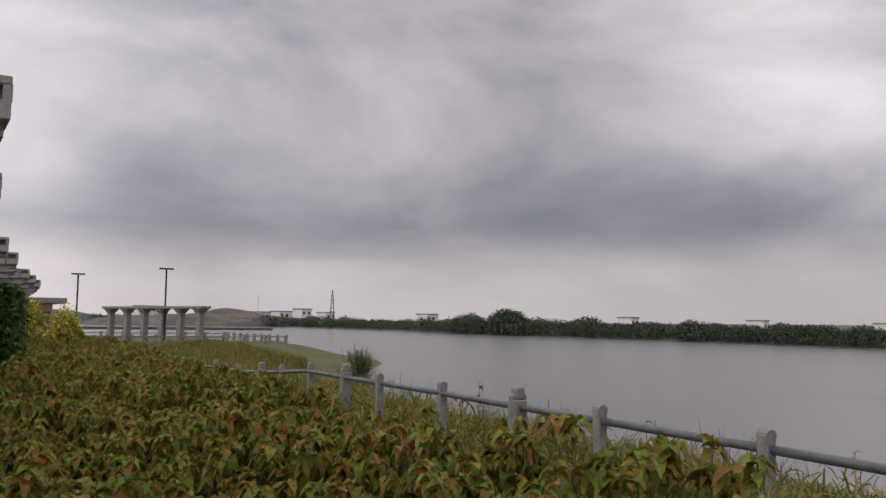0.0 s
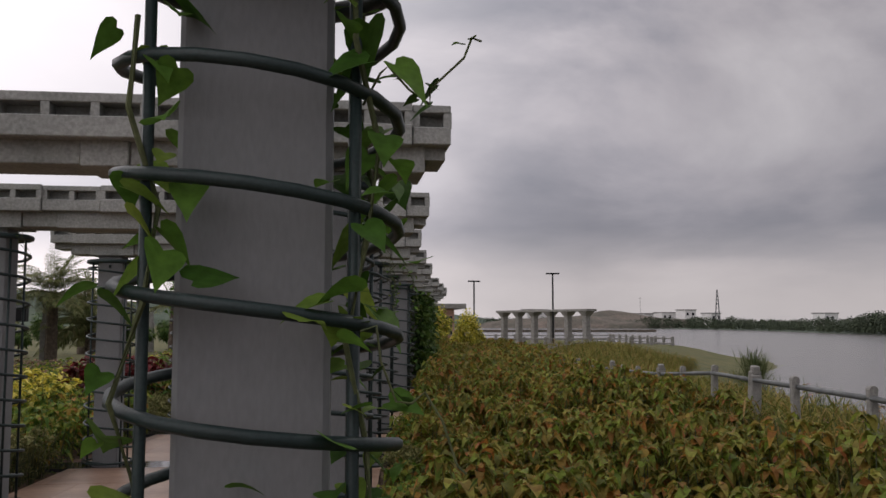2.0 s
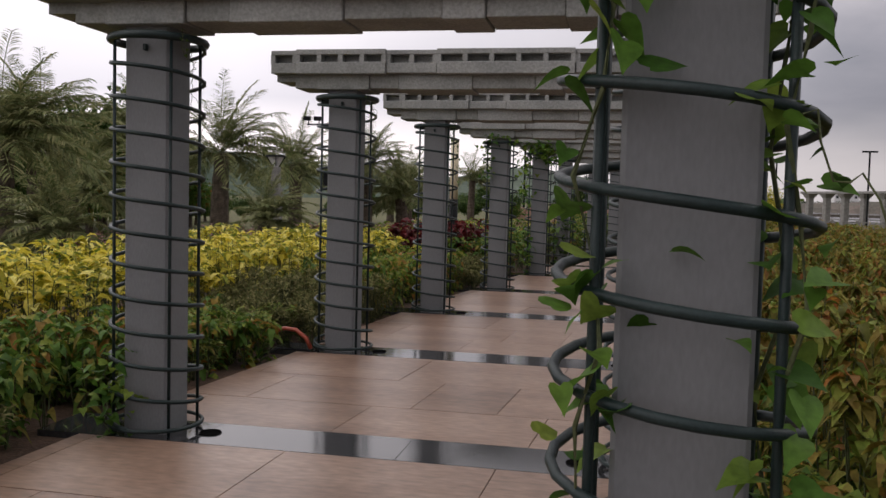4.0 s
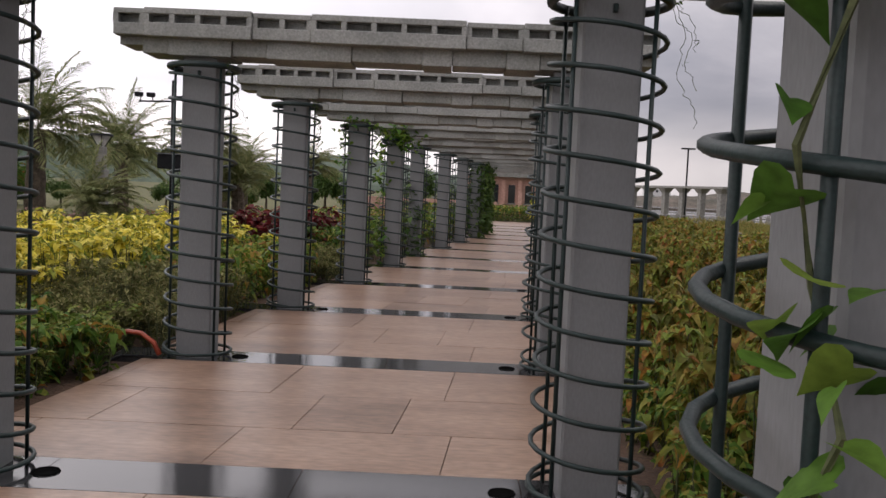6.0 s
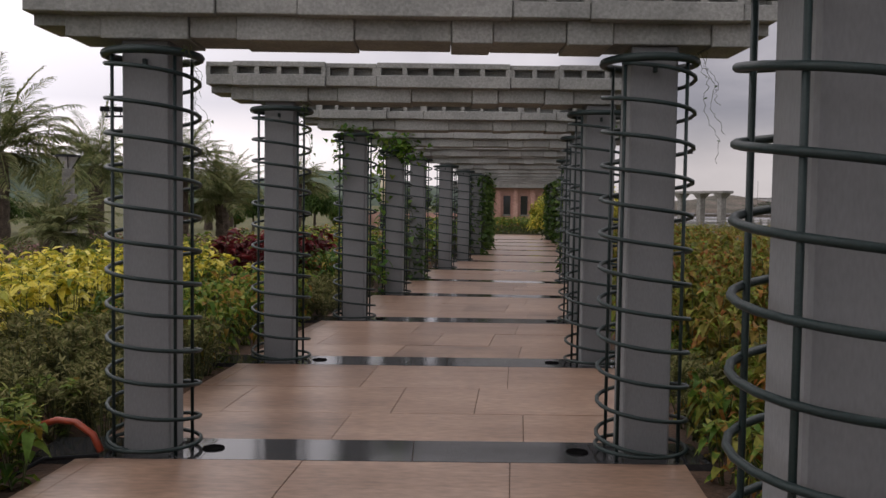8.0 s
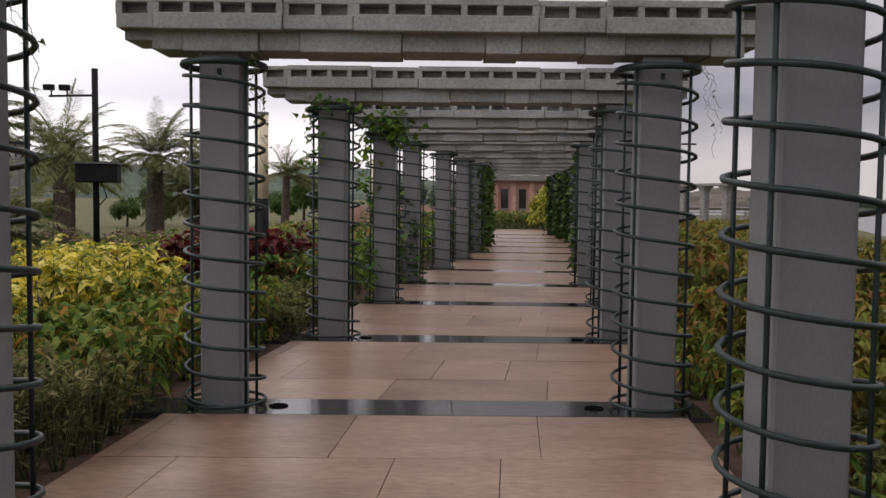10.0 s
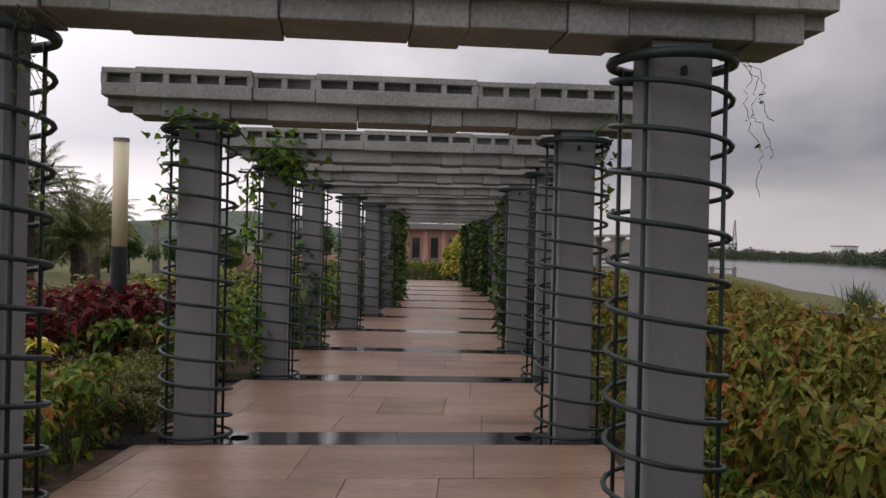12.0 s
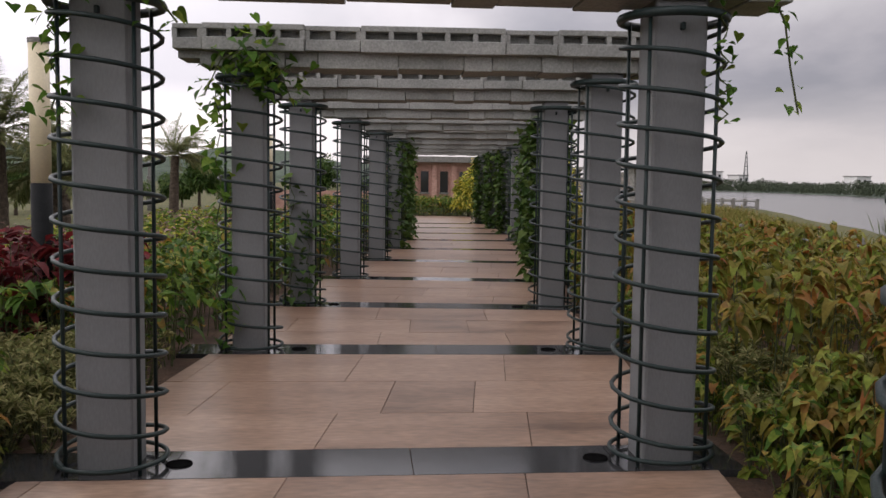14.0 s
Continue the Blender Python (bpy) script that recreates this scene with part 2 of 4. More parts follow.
M_WATER = bpy.data.materials.new("lake_water")
M_WATER.use_nodes = True
_n, _l = M_WATER.node_tree.nodes, M_WATER.node_tree.links
_p = _n["Principled BSDF"]
_p.inputs["Base Color"].default_value = (0.11, 0.105, 0.10, 1)
_p.inputs["Roughness"].default_value = 0.2
_co = _n.new("ShaderNodeTexCoord")
_b = None
for _s, _d, _st in ((1.1, 0.05, 0.5), (0.06, 0.6, 0.35)):
    _t = _n.new("ShaderNodeTexNoise")
    _t.inputs["Scale"].default_value, _t.inputs["Detail"].default_value = _s, 4
    _l.new(_co.outputs["Object"], _t.inputs["Vector"])
    _bb = _n.new("ShaderNodeBump")
    _bb.inputs["Strength"].default_value, _bb.inputs["Distance"].default_value = _st, _d
    _l.new(_t.outputs[0], _bb.inputs["Height"])
    if _b:
        _l.new(_b.outputs[0], _bb.inputs["Normal"])
    _b = _bb
_l.new(_b.outputs[0], _p.inputs["Normal"])


# ---- builders ----
def mesh_of(name, bm, mat, smooth=False):
    me = bpy.data.meshes.new(name)
    bm.normal_update()
    bm.to_mesh(me)
    bm.free()
    for m in (mat if isinstance(mat, (list, tuple)) else [mat]):
        me.materials.append(m)
    if smooth:
        for p in me.polygons:
            p.use_smooth = True
    return me


def part(name, bm, mat, parent=None, label="", smooth=False, at=None):
    """Links a bmesh (or a ready mesh) as one mesh object under a thing or a part."""
    me = bm if isinstance(bm, bpy.types.Mesh) else mesh_of(name, bm, mat, smooth)
    ob = new(name, me)
    ob.parent = parent
    if at is not None:
        ob.matrix_basis = at
    if label:
        ob["label"] = label
    return ob


def thing(name, m, label, category, group="", kind=""):
    ob = new(name)
    ob.empty_display_size = 0.2
    ob.matrix_basis = m
    return tagged(ob, label, category, group, kind)


def box(bm, x0, y0, z0, x1, y1, z1, bevel=0.0):
    r = bmesh.ops.create_cube(bm, size=1, matrix=Matrix.LocRotScale(((x0 + x1) / 2, (y0 + y1) / 2, (z0 + z1) / 2), None, (abs(x1 - x0), abs(y1 - y0), abs(z1 - z0))))
    if bevel:
        edges = {e for v in r["verts"] for e in v.link_edges}
        bmesh.ops.bevel(bm, geom=list(edges), offset=bevel, segments=1, affect="EDGES", profile=0.5)
    return bm


def slab(x0, y0, z0, x1, y1, z1, bevel=0.0):
    return box(bmesh.new(), x0, y0, z0, x1, y1, z1, bevel)


def tube(points, radius, sides=8, radii=None, closed=False):
    """A round tube swept along points."""
    bm = bmesh.new()
    pts = [Vector(p) for p in points]
    rings = []
    n = len(pts)
    for i, p in enumerate(pts):
        a = pts[i - 1] if i > 0 or closed else pts[i]
        b = pts[(i + 1) % n] if i < n - 1 or closed else pts[i]
        d = (b - a).normalized()
        side = d.cross(Vector((0, 0, 1)))
        if side.length < 1e-3:
            side = Vector((1, 0, 0))
        side.normalize()
        upv = side.cross(d)
        r = radii[i] if radii else radius
        rings.append([bm.verts.new(p + r * (math.cos(q) * side + math.sin(q) * upv)) for q in (2 * math.pi * j / sides for j in range(sides))])
    for i in range(n if closed else n - 1):
        A, B = rings[i], rings[(i + 1) % n]
        for j in range(sides):
            bm.faces.new((A[j], A[(j + 1) % sides], B[(j + 1) % sides], B[j]))
    if not closed:
        bm.faces.new(rings[0][::-1])
        bm.faces.new(rings[-1])
    return bm


def disc(radius, z0, z1, sides=16, r2=None):
    bm = bmesh.new()
    bmesh.ops.create_cone(bm, cap_ends=True, segments=sides, radius1=radius, radius2=radius if r2 is None else r2, depth=z1 - z0, matrix=Matrix.Translation((0, 0, (z0 + z1) / 2)))
    return bm


rng = np.random.default_rng(7)


def leaves_mesh(name, base, direction, length, width, mats, droop=0.3, which=None, fold=0.25):
    """Many single leaves in one mesh. base, direction: n x 3; length, width: n; each leaf is a bent, folded blade of eight triangles."""
    n = len(base)
    d = direction / np.linalg.norm(direction, axis=1, keepdims=True)
    ref = np.tile((0.0, 0.0, 1.0), (n, 1))
    side = np.cross(d, ref)
    ln = np.linalg.norm(side, axis=1, keepdims=True)
    side = np.where(ln > 1e-3, side / np.maximum(ln, 1e-6), (1.0, 0, 0))
    twist = rng.uniform(-0.5, 0.5, (n, 1))
    nor = np.cross(side, d)
    side = side * np.cos(twist) + nor * np.sin(twist)
    nor = np.cross(side, d)
    L, W = length[:, None], width[:, None]
    dr = (np.full((n, 1), droop) if np.isscalar(droop) else np.asarray(droop)[:, None]) * L
    down = np.tile((0.0, 0.0, -1.0), (n, 1))
    a = base
    s1, s2, w1, w2 = 0.38, 0.72, 0.5, 0.36
    c1 = base + d * L * s1 + down * dr * 0.12
    c2 = base + d * L * s2 + down * dr * 0.5
    tip = base + d * L + down * dr * 1.15
    l1, r1 = c1 - side * W * w1 + nor * W * fold, c1 + side * W * w1 + nor * W * fold
    l2, r2 = c2 - side * W * w2 + nor * W * fold * 0.7, c2 + side * W * w2 + nor * W * fold * 0.7
    verts = np.stack([a, l1, c1, r1, l2, c2, r2, tip], 1).reshape(-1, 3)
    o = (np.arange(n) * 8)[:, None]
    f = np.concatenate([o + np.array(q) for q in ((0, 2, 1), (0, 3, 2), (4, 5, 7), (5, 6, 7))], 1).reshape(-1, 3)
    q = np.concatenate([o + np.array(q) for q in ((1, 2, 5, 4), (2, 3, 6, 5))], 1).reshape(-1, 4)
    return np_mesh(name, verts, [f, q], mats, np.repeat(which, 6) if which is not None else None)


def heart_leaves(name, base, direction, length, width, mats):
    """Heart-shaped blades: a notched base, two rounded lobes and a pointed tip, folded on the midrib."""
    n = len(base)
    d = direction / np.linalg.norm(direction, axis=1, keepdims=True)
    side = np.cross(d, np.tile((0.0, 0.0, 1.0), (n, 1)))
    side /= np.maximum(np.linalg.norm(side, axis=1, keepdims=True), 1e-6)
    twist = rng.uniform(-0.7, 0.7, (n, 1))
    side = side * np.cos(twist) + np.cross(side, d) * np.sin(twist)
    nor = np.cross(side, d)
    L, W = length[:, None], width[:, None]
    bend = rng.uniform(0.1, 0.5, (n, 1))
    cup = rng.uniform(0.1, 0.35, (n, 1))
    mid = (0.0, 0.12, 0.26, 0.44, 0.64, 0.84)
    edge = ((-0.14, 0.20), (-0.10, 0.40), (0.10, 0.52), (0.36, 0.47), (0.62, 0.30), (0.84, 0.12))

    def spot(u, w):
        p = base + d * L * u + side * W * w + nor * W * abs(w) * cup
        return p - np.array((0.0, 0.0, 1.0)) * L * bend * max(u, 0.0) ** 2
    pts = [spot(u, 0) for u in mid] + [spot(u, -w) for u, w in edge] + [spot(u, w) for u, w in edge] + [spot(1.02, 0)]
    verts = np.stack(pts, 1).reshape(-1, 3)
    m = len(pts)
    o = (np.arange(n) * m)[:, None]
    quads = [(i, i + 1, 7 + i, 6 + i) for i in range(5)] + [(i + 1, i, 12 + i, 13 + i) for i in range(5)]
    tris = [(5, 18, 11), (18, 5, 17)]
    q = np.concatenate([o + np.array(f) for f in quads], 1).reshape(-1, 4)
    t = np.concatenate([o + np.array(f) for f in tris], 1).reshape(-1, 3)
    return np_mesh(name, verts, [q, t], mats)


def np_mesh(name, verts, face_sets, mats, which=None):
    me = bpy.data.meshes.new(name)
    me.vertices.add(len(verts))
    me.vertices.foreach_set("co", np.asarray(verts, dtype=np.float32).ravel())
    loops = np.concatenate([f.ravel() for f in face_sets])
    sizes = np.concatenate([np.full(len(f), f.shape[1]) for f in face_sets])
    me.loops.add(len(loops))
    me.loops.foreach_set("vertex_index", loops.astype(np.int32))
    me.polygons.add(len(sizes))
    me.polygons.foreach_set("loop_start", np.concatenate([[0], np.cumsum(sizes)[:-1]]).astype(np.int32))
    me.polygons.foreach_set("use_smooth", np.ones(len(sizes), dtype=bool))
    for m in mats:
        me.materials.append(m)
    if which is not None:
        me.polygons.foreach_set("material_index", which.astype(np.int32))
    me.update()
    me.validate()
    return me


def stems_mesh(name, a, b, r, mats):
    """Thin three-sided stems from a to b."""
    n = len(a)
    off = np.array([(math.cos(q), math.sin(q), 0) for q in (0, 2.09, 4.19)])
    va = a[:, None] + off[None] * r
    vb = b[:, None] + off[None] * r * 0.6
    verts = np.concatenate([va, vb], 1).reshape(-1, 3)
    o = (np.arange(n) * 6)[:, None]
    q = np.concatenate([o + np.array(f) for f in ((0, 1, 4, 3), (1, 2, 5, 4), (2, 0, 3, 5))], 1).reshape(-1, 4)
    return np_mesh(name, verts, [q], mats)


def ground_height(x, y):
    """Flat round the walk; a bank falls to the lake beyond the fence."""
    return np.interp(np.asarray(x) - fence_x(y), (0.3, 2.0, 5.0, 9.0, 16.0), (-0.04, -0.25, -0.95, -1.5, -2.6))


FENCE_Y = (-31.1, -3.0, 1.44, 3.94, 5.3, 7.8, 9.1, 14.0, 20.0, 24.0, 28.148, 35.428, 43.748, 52.068, 60.388, 68.708, 83.268, 98.868, 124.868)
FENCE_X = (3.0, 5.6, 5.95, 6.08, 6.2, 6.31, 6.4, 6.85, 7.45, 7.95, 8.493, 10.362, 13.806, 18.726, 23.646, 27.582, 25.614, 17.742, -19.65)


def fence_x(y):
    return np.interp(y, FENCE_Y, FENCE_X)


def plants(name, spots, height, mats, weights, label, category="shrub", leaf=0.1, aspect=0.5, n_leaves=26, spread=0.16, droop=0.6, upward=0.35, stems=4, bare=0.12, jitter=0.25, top=0.45):
    """A bed of leafy plants, one per spot: stems from the ground and leaves round them, thickest at the top."""
    spots = np.asarray(spots, float)
    n = len(spots)
    h = height * rng.uniform(1 - jitter, 1 + jitter * 0.6, n)
    if spots.shape[1] > 3:
        h = h * spots[:, 3]
    sa, sb, B, D, ln, W = [], [], [], [], [], []
    k = n_leaves
    for s in range(stems):
        ang = rng.uniform(0, 2 * math.pi, n)
        lean = rng.uniform(0.2, 1.0, n) * spread
        foot = np.stack([spots[:, 0] + np.cos(ang) * 0.03, spots[:, 1] + np.sin(ang) * 0.03, spots[:, 2]], 1)
        hs = h * rng.uniform(0.75, 1.0, n)
        head = np.stack([spots[:, 0] + np.cos(ang) * lean, spots[:, 1] + np.sin(ang) * lean, spots[:, 2] + hs], 1)
        sa.append(foot)
        sb.append(head)
        for j in range(k // stems):
            u = 1 - (rng.random(n) ** 1.6) * (1 - bare)
            u = np.where(rng.random(n) < top, rng.uniform(0.93, 1.0, n), u)
            p = foot + (head - foot) * u[:, None]
            q = rng.uniform(0, 2 * math.pi, n)
            B.append(p)
            D.append(np.stack([np.cos(q), np.sin(q), rng.uniform(-0.2, 1.0, n) * upward], 1))
            l = leaf * rng.uniform(0.6, 1.25, n)
            ln.append(l)
            W.append(l * aspect * rng.uniform(0.85, 1.15, n))
    B, D, ln, W = np.concatenate(B), np.concatenate(D), np.concatenate(ln), np.concatenate(W)
    which = rng.choice(len(weights), len(B), p=np.array(weights) / sum(weights))
    bed = tagged(new(name), label, category, kind="stuff")
    part("foliage", leaves_mesh(name + "_leaves", B, D, ln, W, mats, droop=rng.uniform(0.3, 1.5, len(B)) * droop, which=which), None, bed)
    part("stems", stems_mesh(name + "_stems", np.concatenate(sa), np.concatenate(sb), 0.006, [M_STEM]), None, bed)
    return bed


def scatter(inside, x0, x1, y0, y1, step, jitter=0.45):
    """Jittered grid of spots (x, y, ground) for which inside(x, y) holds."""
    gx, gy = np.meshgrid(np.arange(x0, x1, step), np.arange(y0, y1, step))
    x, y = gx.ravel() + rng.uniform(-jitter, jitter, gx.size) * step, gy.ravel() + rng.uniform(-jitter, jitter, gx.size) * step
    keep = inside(x, y)
    x, y = x[keep], y[keep]
    return np.stack([x, y, ground_height(x, y)], 1)


# ---- the pergola's line ----
BAYS = [(0.056, -0.009, 0.519), (0.102, 3.129, 0.806), (0.271, 6.367, 1.181), (0.457, 9.599, 0.825), (0.795, 12.803, 0.08), (1.197, 16.118, -1.912), (1.4, 19.05, -5.6), (1.94, 22.1, -7.2), (2.4, 25.35, -8.0), (2.84, 28.47, -7.01), (3.08, 31.672, -5.2), (3.3, 34.852, -4.0), (3.37, 38.038, -2.0), (3.37, 41.223, 0.0)]
HALF = (1.589, 1.567, 1.559, 1.569, 1.536, 1.623)
PX, PW, PH = 1.570, 0.292, 2.57
EDGE_L, EDGE_R = -1.95, 1.78
_by, _bx = [b[1] for b in BAYS], [b[0] for b in BAYS]


def mid_x(y):
    return np.interp(y, [-30] + _by + [62], [-0.05] + _bx + [3.4])


def bay(k, x, y):
    """A place on the ground in the axes of the k-th frame."""
    bx, by, a = BAYS[k]
    c, s = math.cos(radians(a)), math.sin(radians(a))
    return (bx + c * x - s * y, by + s * x + c * y)


# ---- ground, lake ----
def build_ground():
    xs = np.concatenate([np.linspace(-900, -60, 12), np.linspace(-50, 60, 111), np.linspace(70, 1500, 16)])
    ys = np.concatenate([np.linspace(-900, -50, 10), np.linspace(-40, 130, 171), np.linspace(150, 1600, 16)])
    gx, gy = np.meshgrid(xs, ys)
    z = ground_height(gx, gy) + np.where(gx < fence_x(gy), 0, 1) * 0.05 * np.sin(gx * 1.7) * np.cos(gy * 1.3)
    far = (gy > 100) & (gx < -10 + (gy - 100) * 0.02)
    z = np.where(far, -0.1, z)
    nx = len(xs)
    i = (np.arange(len(ys) - 1)[:, None] * nx + np.arange(nx - 1)[None]).ravel()
    me = np_mesh("ground", np.stack([gx.ravel(), gy.ravel(), z.ravel()], 1), [np.stack([i, i + 1, i + 1 + nx, i + nx], 1)], [M_BANK, M_SOIL])
    cx, cy = gx[:-1, :-1].ravel(), gy[:-1, :-1].ravel()
    me.polygons.foreach_set("material_index", ((cx < fence_x(cy) - 0.6) & (cx > mid_x(cy) - 12) & (cy > -20) & (cy < 50)).astype(np.int32))
    tagged(new("ground", me), "brown damp soil and grassy bank sloping to the lake", "ground", kind="structure")
    tagged(part("water", slab(-200, -1200, -1.8, 2200, 2200, -1.5), M_WATER), "grey rippled lake water under an overcast sky", "water", kind="structure")


build_ground()


# ---- pergola frames ----
def spiral_points(r, z0, z1, z_front, pitch, steps=20):
    """A spiral that sinks as it turns; z_front: the height of one crossing of the front."""
    n = int((z1 - z0) / pitch * steps)
    out = []
    for i in range(n + 1):
        z = z0 + (z1 - z0) * i / n
        q = -math.pi / 2 + 2 * math.pi * (z_front - z) / pitch
        out.append((r * math.cos(q), r * math.sin(q), z))
    return out


def ring_points(r, z, steps=28):
    return [(r * math.cos(2 * math.pi * i / steps), r * math.sin(2 * math.pi * i / steps), z) for i in range(steps)]


UPPER = (-2.239, -1.98, -1.09, -0.60, 0.68, 1.15, 2.06, 2.273)
LOWER = (-2.02, -1.80, -1.27, -0.98, -0.27, 0.32, 0.57, 1.02, 1.30, 1.90, 2.138)


# height of one front crossing and pitch of each spiral, left and right
SPIRALS = {0: ((2.24, 0.212), (1.979, 0.2184)), 1: ((2.296, 0.2046), (2.115, 0.2103)), 2: ((2.378, 0.2125), (2.422, 0.2146)), 3: ((2.356, 0.2094), (2.335, 0.2164)), 4: ((2.368, 0.213), (2.266, 0.2131))}


def build_frame(spirals=((2.36, 0.212), (2.30, 0.213)), half=PX):
    fr = thing("pergola_frame", pose(0, 0, 0), "grey concrete pergola frame with stepped beam and two caged pillars", "pergola", "frames of the pergola")
    for side in (-1, 1):
        part("pillar", slab(side * half - PW / 2, -PW / 2, -0.05, side * half + PW / 2, PW / 2, PH, 0.012), M_PILLAR, fr, "smooth grey painted square pillar")
        cage = part("cage", tube([(x + side * half, y, z) for x, y, z in spiral_points(0.285, 0.05, 2.45, *spirals[(side + 1) // 2])], 0.0135, 7), M_CAGE, fr, "dark green steel spiral cage", True)
        for a, b in ((-1, -1), (1, -1), (1, 1), (-1, 1)):
            part("rod", tube([(side * half + a * 0.190, b * 0.190, 0.0), (side * half + a * 0.190, b * 0.190, 2.49)], 0.0115, 6), M_CAGE, cage, smooth=True)
        for z, r in ((0.045, 0.0135), (2.478, 0.026)):
            part("ring", tube([(x + side * half, y, q) for x, y, q in ring_points(0.288, z)], r, 8, closed=True), M_CAGE, cage, smooth=True)
        part("bolt", slab(side * half - 0.012, -PW / 2 - 0.03, 2.40, side * half + 0.012, -PW / 2 + 0.01, 2.44, 0.004), M_CAGE, cage)
    beam = part("beam", slab(-2.21, -0.18, 2.60, 2.25, 0.20, 2.87), M_BEAM, fr, "stepped precast concrete beam with a row of recesses", at=pose(-0.012, 0, 0.028))
    for i, (a, b) in enumerate(zip(UPPER, UPPER[1:])):
        out = 0.300 if i % 2 else 0.278
        lift = 0.008 if i % 2 else 0.0
        part("block", slab(a + 0.002, -out, 2.668 - lift, b - 0.002, out, 2.765 + lift, 0.006), M_BEAM, beam)
        part("cap", slab(a + 0.002, -out, 2.842, b - 0.002, out, 2.885 + lift, 0.005), M_BEAM, beam)
        m = max(1, round((b - a) / 0.235))
        for j in range(m + 1):
            x = a + 0.02 + (b - a - 0.04) * j / m
            part("dentil", slab(x - 0.022, -out + 0.004, 2.760, x + 0.022, out - 0.004, 2.846), M_BEAM, beam)
    for i, (a, b) in enumerate(zip(LOWER, LOWER[1:])):
        out = 0.214 if i % 2 else 0.192
        part("block", slab(a + 0.002, -out, 2.535 - (0.012 if i % 2 else 0), b - 0.002, out, 2.672, 0.006), M_BEAM, beam)
    return fr


for k in range(6):
    build_frame(SPIRALS.get(k, SPIRALS[2]), HALF[k]).matrix_basis = pose(BAYS[k][0], BAYS[k][1], 0, 0, 0, BAYS[k][2])
FRAME = build_frame()
for k in range(7, len(BAYS)):
    bx, by, a = BAYS[k]
    copy_thing(FRAME, pose(bx, by, 0, 0, 0, a))
FRAME.matrix_basis = pose(BAYS[6][0], BAYS[6][1], 0, 0, 0, BAYS[6][2])

# ---- fence along the bank ----
POST_Y = (-2.7, -1.3, 0.1, 1.44, 2.87, 3.94, 5.3, 6.7, 7.8, 9.1, 10.45, 11.7, 13.05, 14.4, 15.6, 17.0, 18.3, 19.5, 20.9, 22.3, 23.6, 25.0, 26.4, 27.8, 29.2, 30.6, 32, 34, 36.5, 39, 41.5, 44, 46.5)
POST_SPOTS = [(float(fence_x(y)), y) for y in POST_Y]


def fence_dip(y):
    """The fence stands lower on the bank further on."""
    return float(np.interp(y, (9.1, 12, 20), (0.0, 0.18, 0.4)))


def build_fence():
    fence = thing("fence", pose(0, 0, 0), "low fence of weathered concrete posts and grey pipe rails", "fence")
    for i, (x, y) in enumerate(POST_SPOTS):
        nx, ny = POST_SPOTS[min(i + 1, len(POST_SPOTS) - 1)]
        px, py = POST_SPOTS[max(i - 1, 0)]
        a = math.degrees(math.atan2(ny - py, nx - px)) - 90
        bm = bmesh.new()
        if (i - 5) % 3 == 0:
            box(bm, -0.058, -0.058, -0.2, 0.058, 0.058, 1.21, 0.01)
            box(bm, -0.044, -0.044, 1.205, 0.044, 0.044, 1.31, 0.015)
            box(bm, -0.068, -0.025, 1.09, 0.068, 0.025, 1.25, 0.01)
        else:
            box(bm, -0.038, -0.038, -0.2, 0.038, 0.038, 1.22, 0.01)
            bmesh.ops.create_cone(bm, cap_ends=True, segments=12, radius1=0.038, radius2=0.038, depth=0.074, matrix=Matrix.Translation((0, 0, 1.22)) @ Matrix.Rotation(radians(90), 4, "X"))
        part("post", bm, M_POST, fence, at=pose(x, y, -0.05 - fence_dip(y), random.uniform(-2, 2), random.uniform(-1.5, 1.5), a))
    for z in (1.1, 0.6):
        for (x0, y0), (x1, y1) in zip(POST_SPOTS, POST_SPOTS[1:]):
            part("rail", tube([(x0, y0, z - fence_dip(y0)), (x1, y1, z - fence_dip(y1))], 0.026, 8), M_RAIL, fence, smooth=True)


build_fence()


# ---- planted beds ----
def right_bed(x, y):
    m = mid_x(y)
    return (x > m + 2.25) & (x < fence_x(y) - 0.2) & (x < np.interp(y, (-1.3, 0.8, 1.8), (3.9, 5.3, 9))) & (y > -1.3) & ((y > -0.2) | (x > 3.2))


near_spots = scatter(lambda x, y: right_bed(x, y) & (y < 13), 1.5, 8, -2, 13, 0.26)
rise = 0.92 + 0.2 * np.clip(near_spots[:, 0] - fence_x(near_spots[:, 1]) + 2.2, 0, 1) + 0.15 * np.sin(near_spots[:, 0] * 2.1 + near_spots[:, 1] * 0.9) + np.interp(near_spots[:, 1], (3.3, 3.5, 3.7, 4.1, 4.4, 9, 12), (0.16, 0.14, -0.2, -0.2, 0.0, 0.0, 0.06))
plants("hedge_bed", np.column_stack([near_spots, rise]), 0.84, [L_HEDGE, L_HEDGE2], (0.62, 0.38), "dense olive and rust red shrubs with drooping leaves", leaf=0.095, aspect=0.70, n_leaves=84, spread=0.17, droop=0.85, upward=0.55, stems=4)
mid_spots = scatter(lambda x, y: right_bed(x, y) & (y >= 13) & (y < 47), 1.5, 16, 13, 47, 0.36)
plants("hedge_bed", mid_spots, 0.98, [L_HEDGE, L_HEDGE2], (0.75, 0.25), "dense olive and rust red shrubs with drooping leaves", leaf=0.14, aspect=0.62, n_leaves=34, spread=0.2, droop=0.8, upward=0.5, stems=3)
edge_spots = scatter(lambda x, y: (x > mid_x(y) + 1.97) & (x < mid_x(y) + 2.6) & (y > 1.5) & (y < 26), 1.5, 8, 1.5, 26, 0.2)
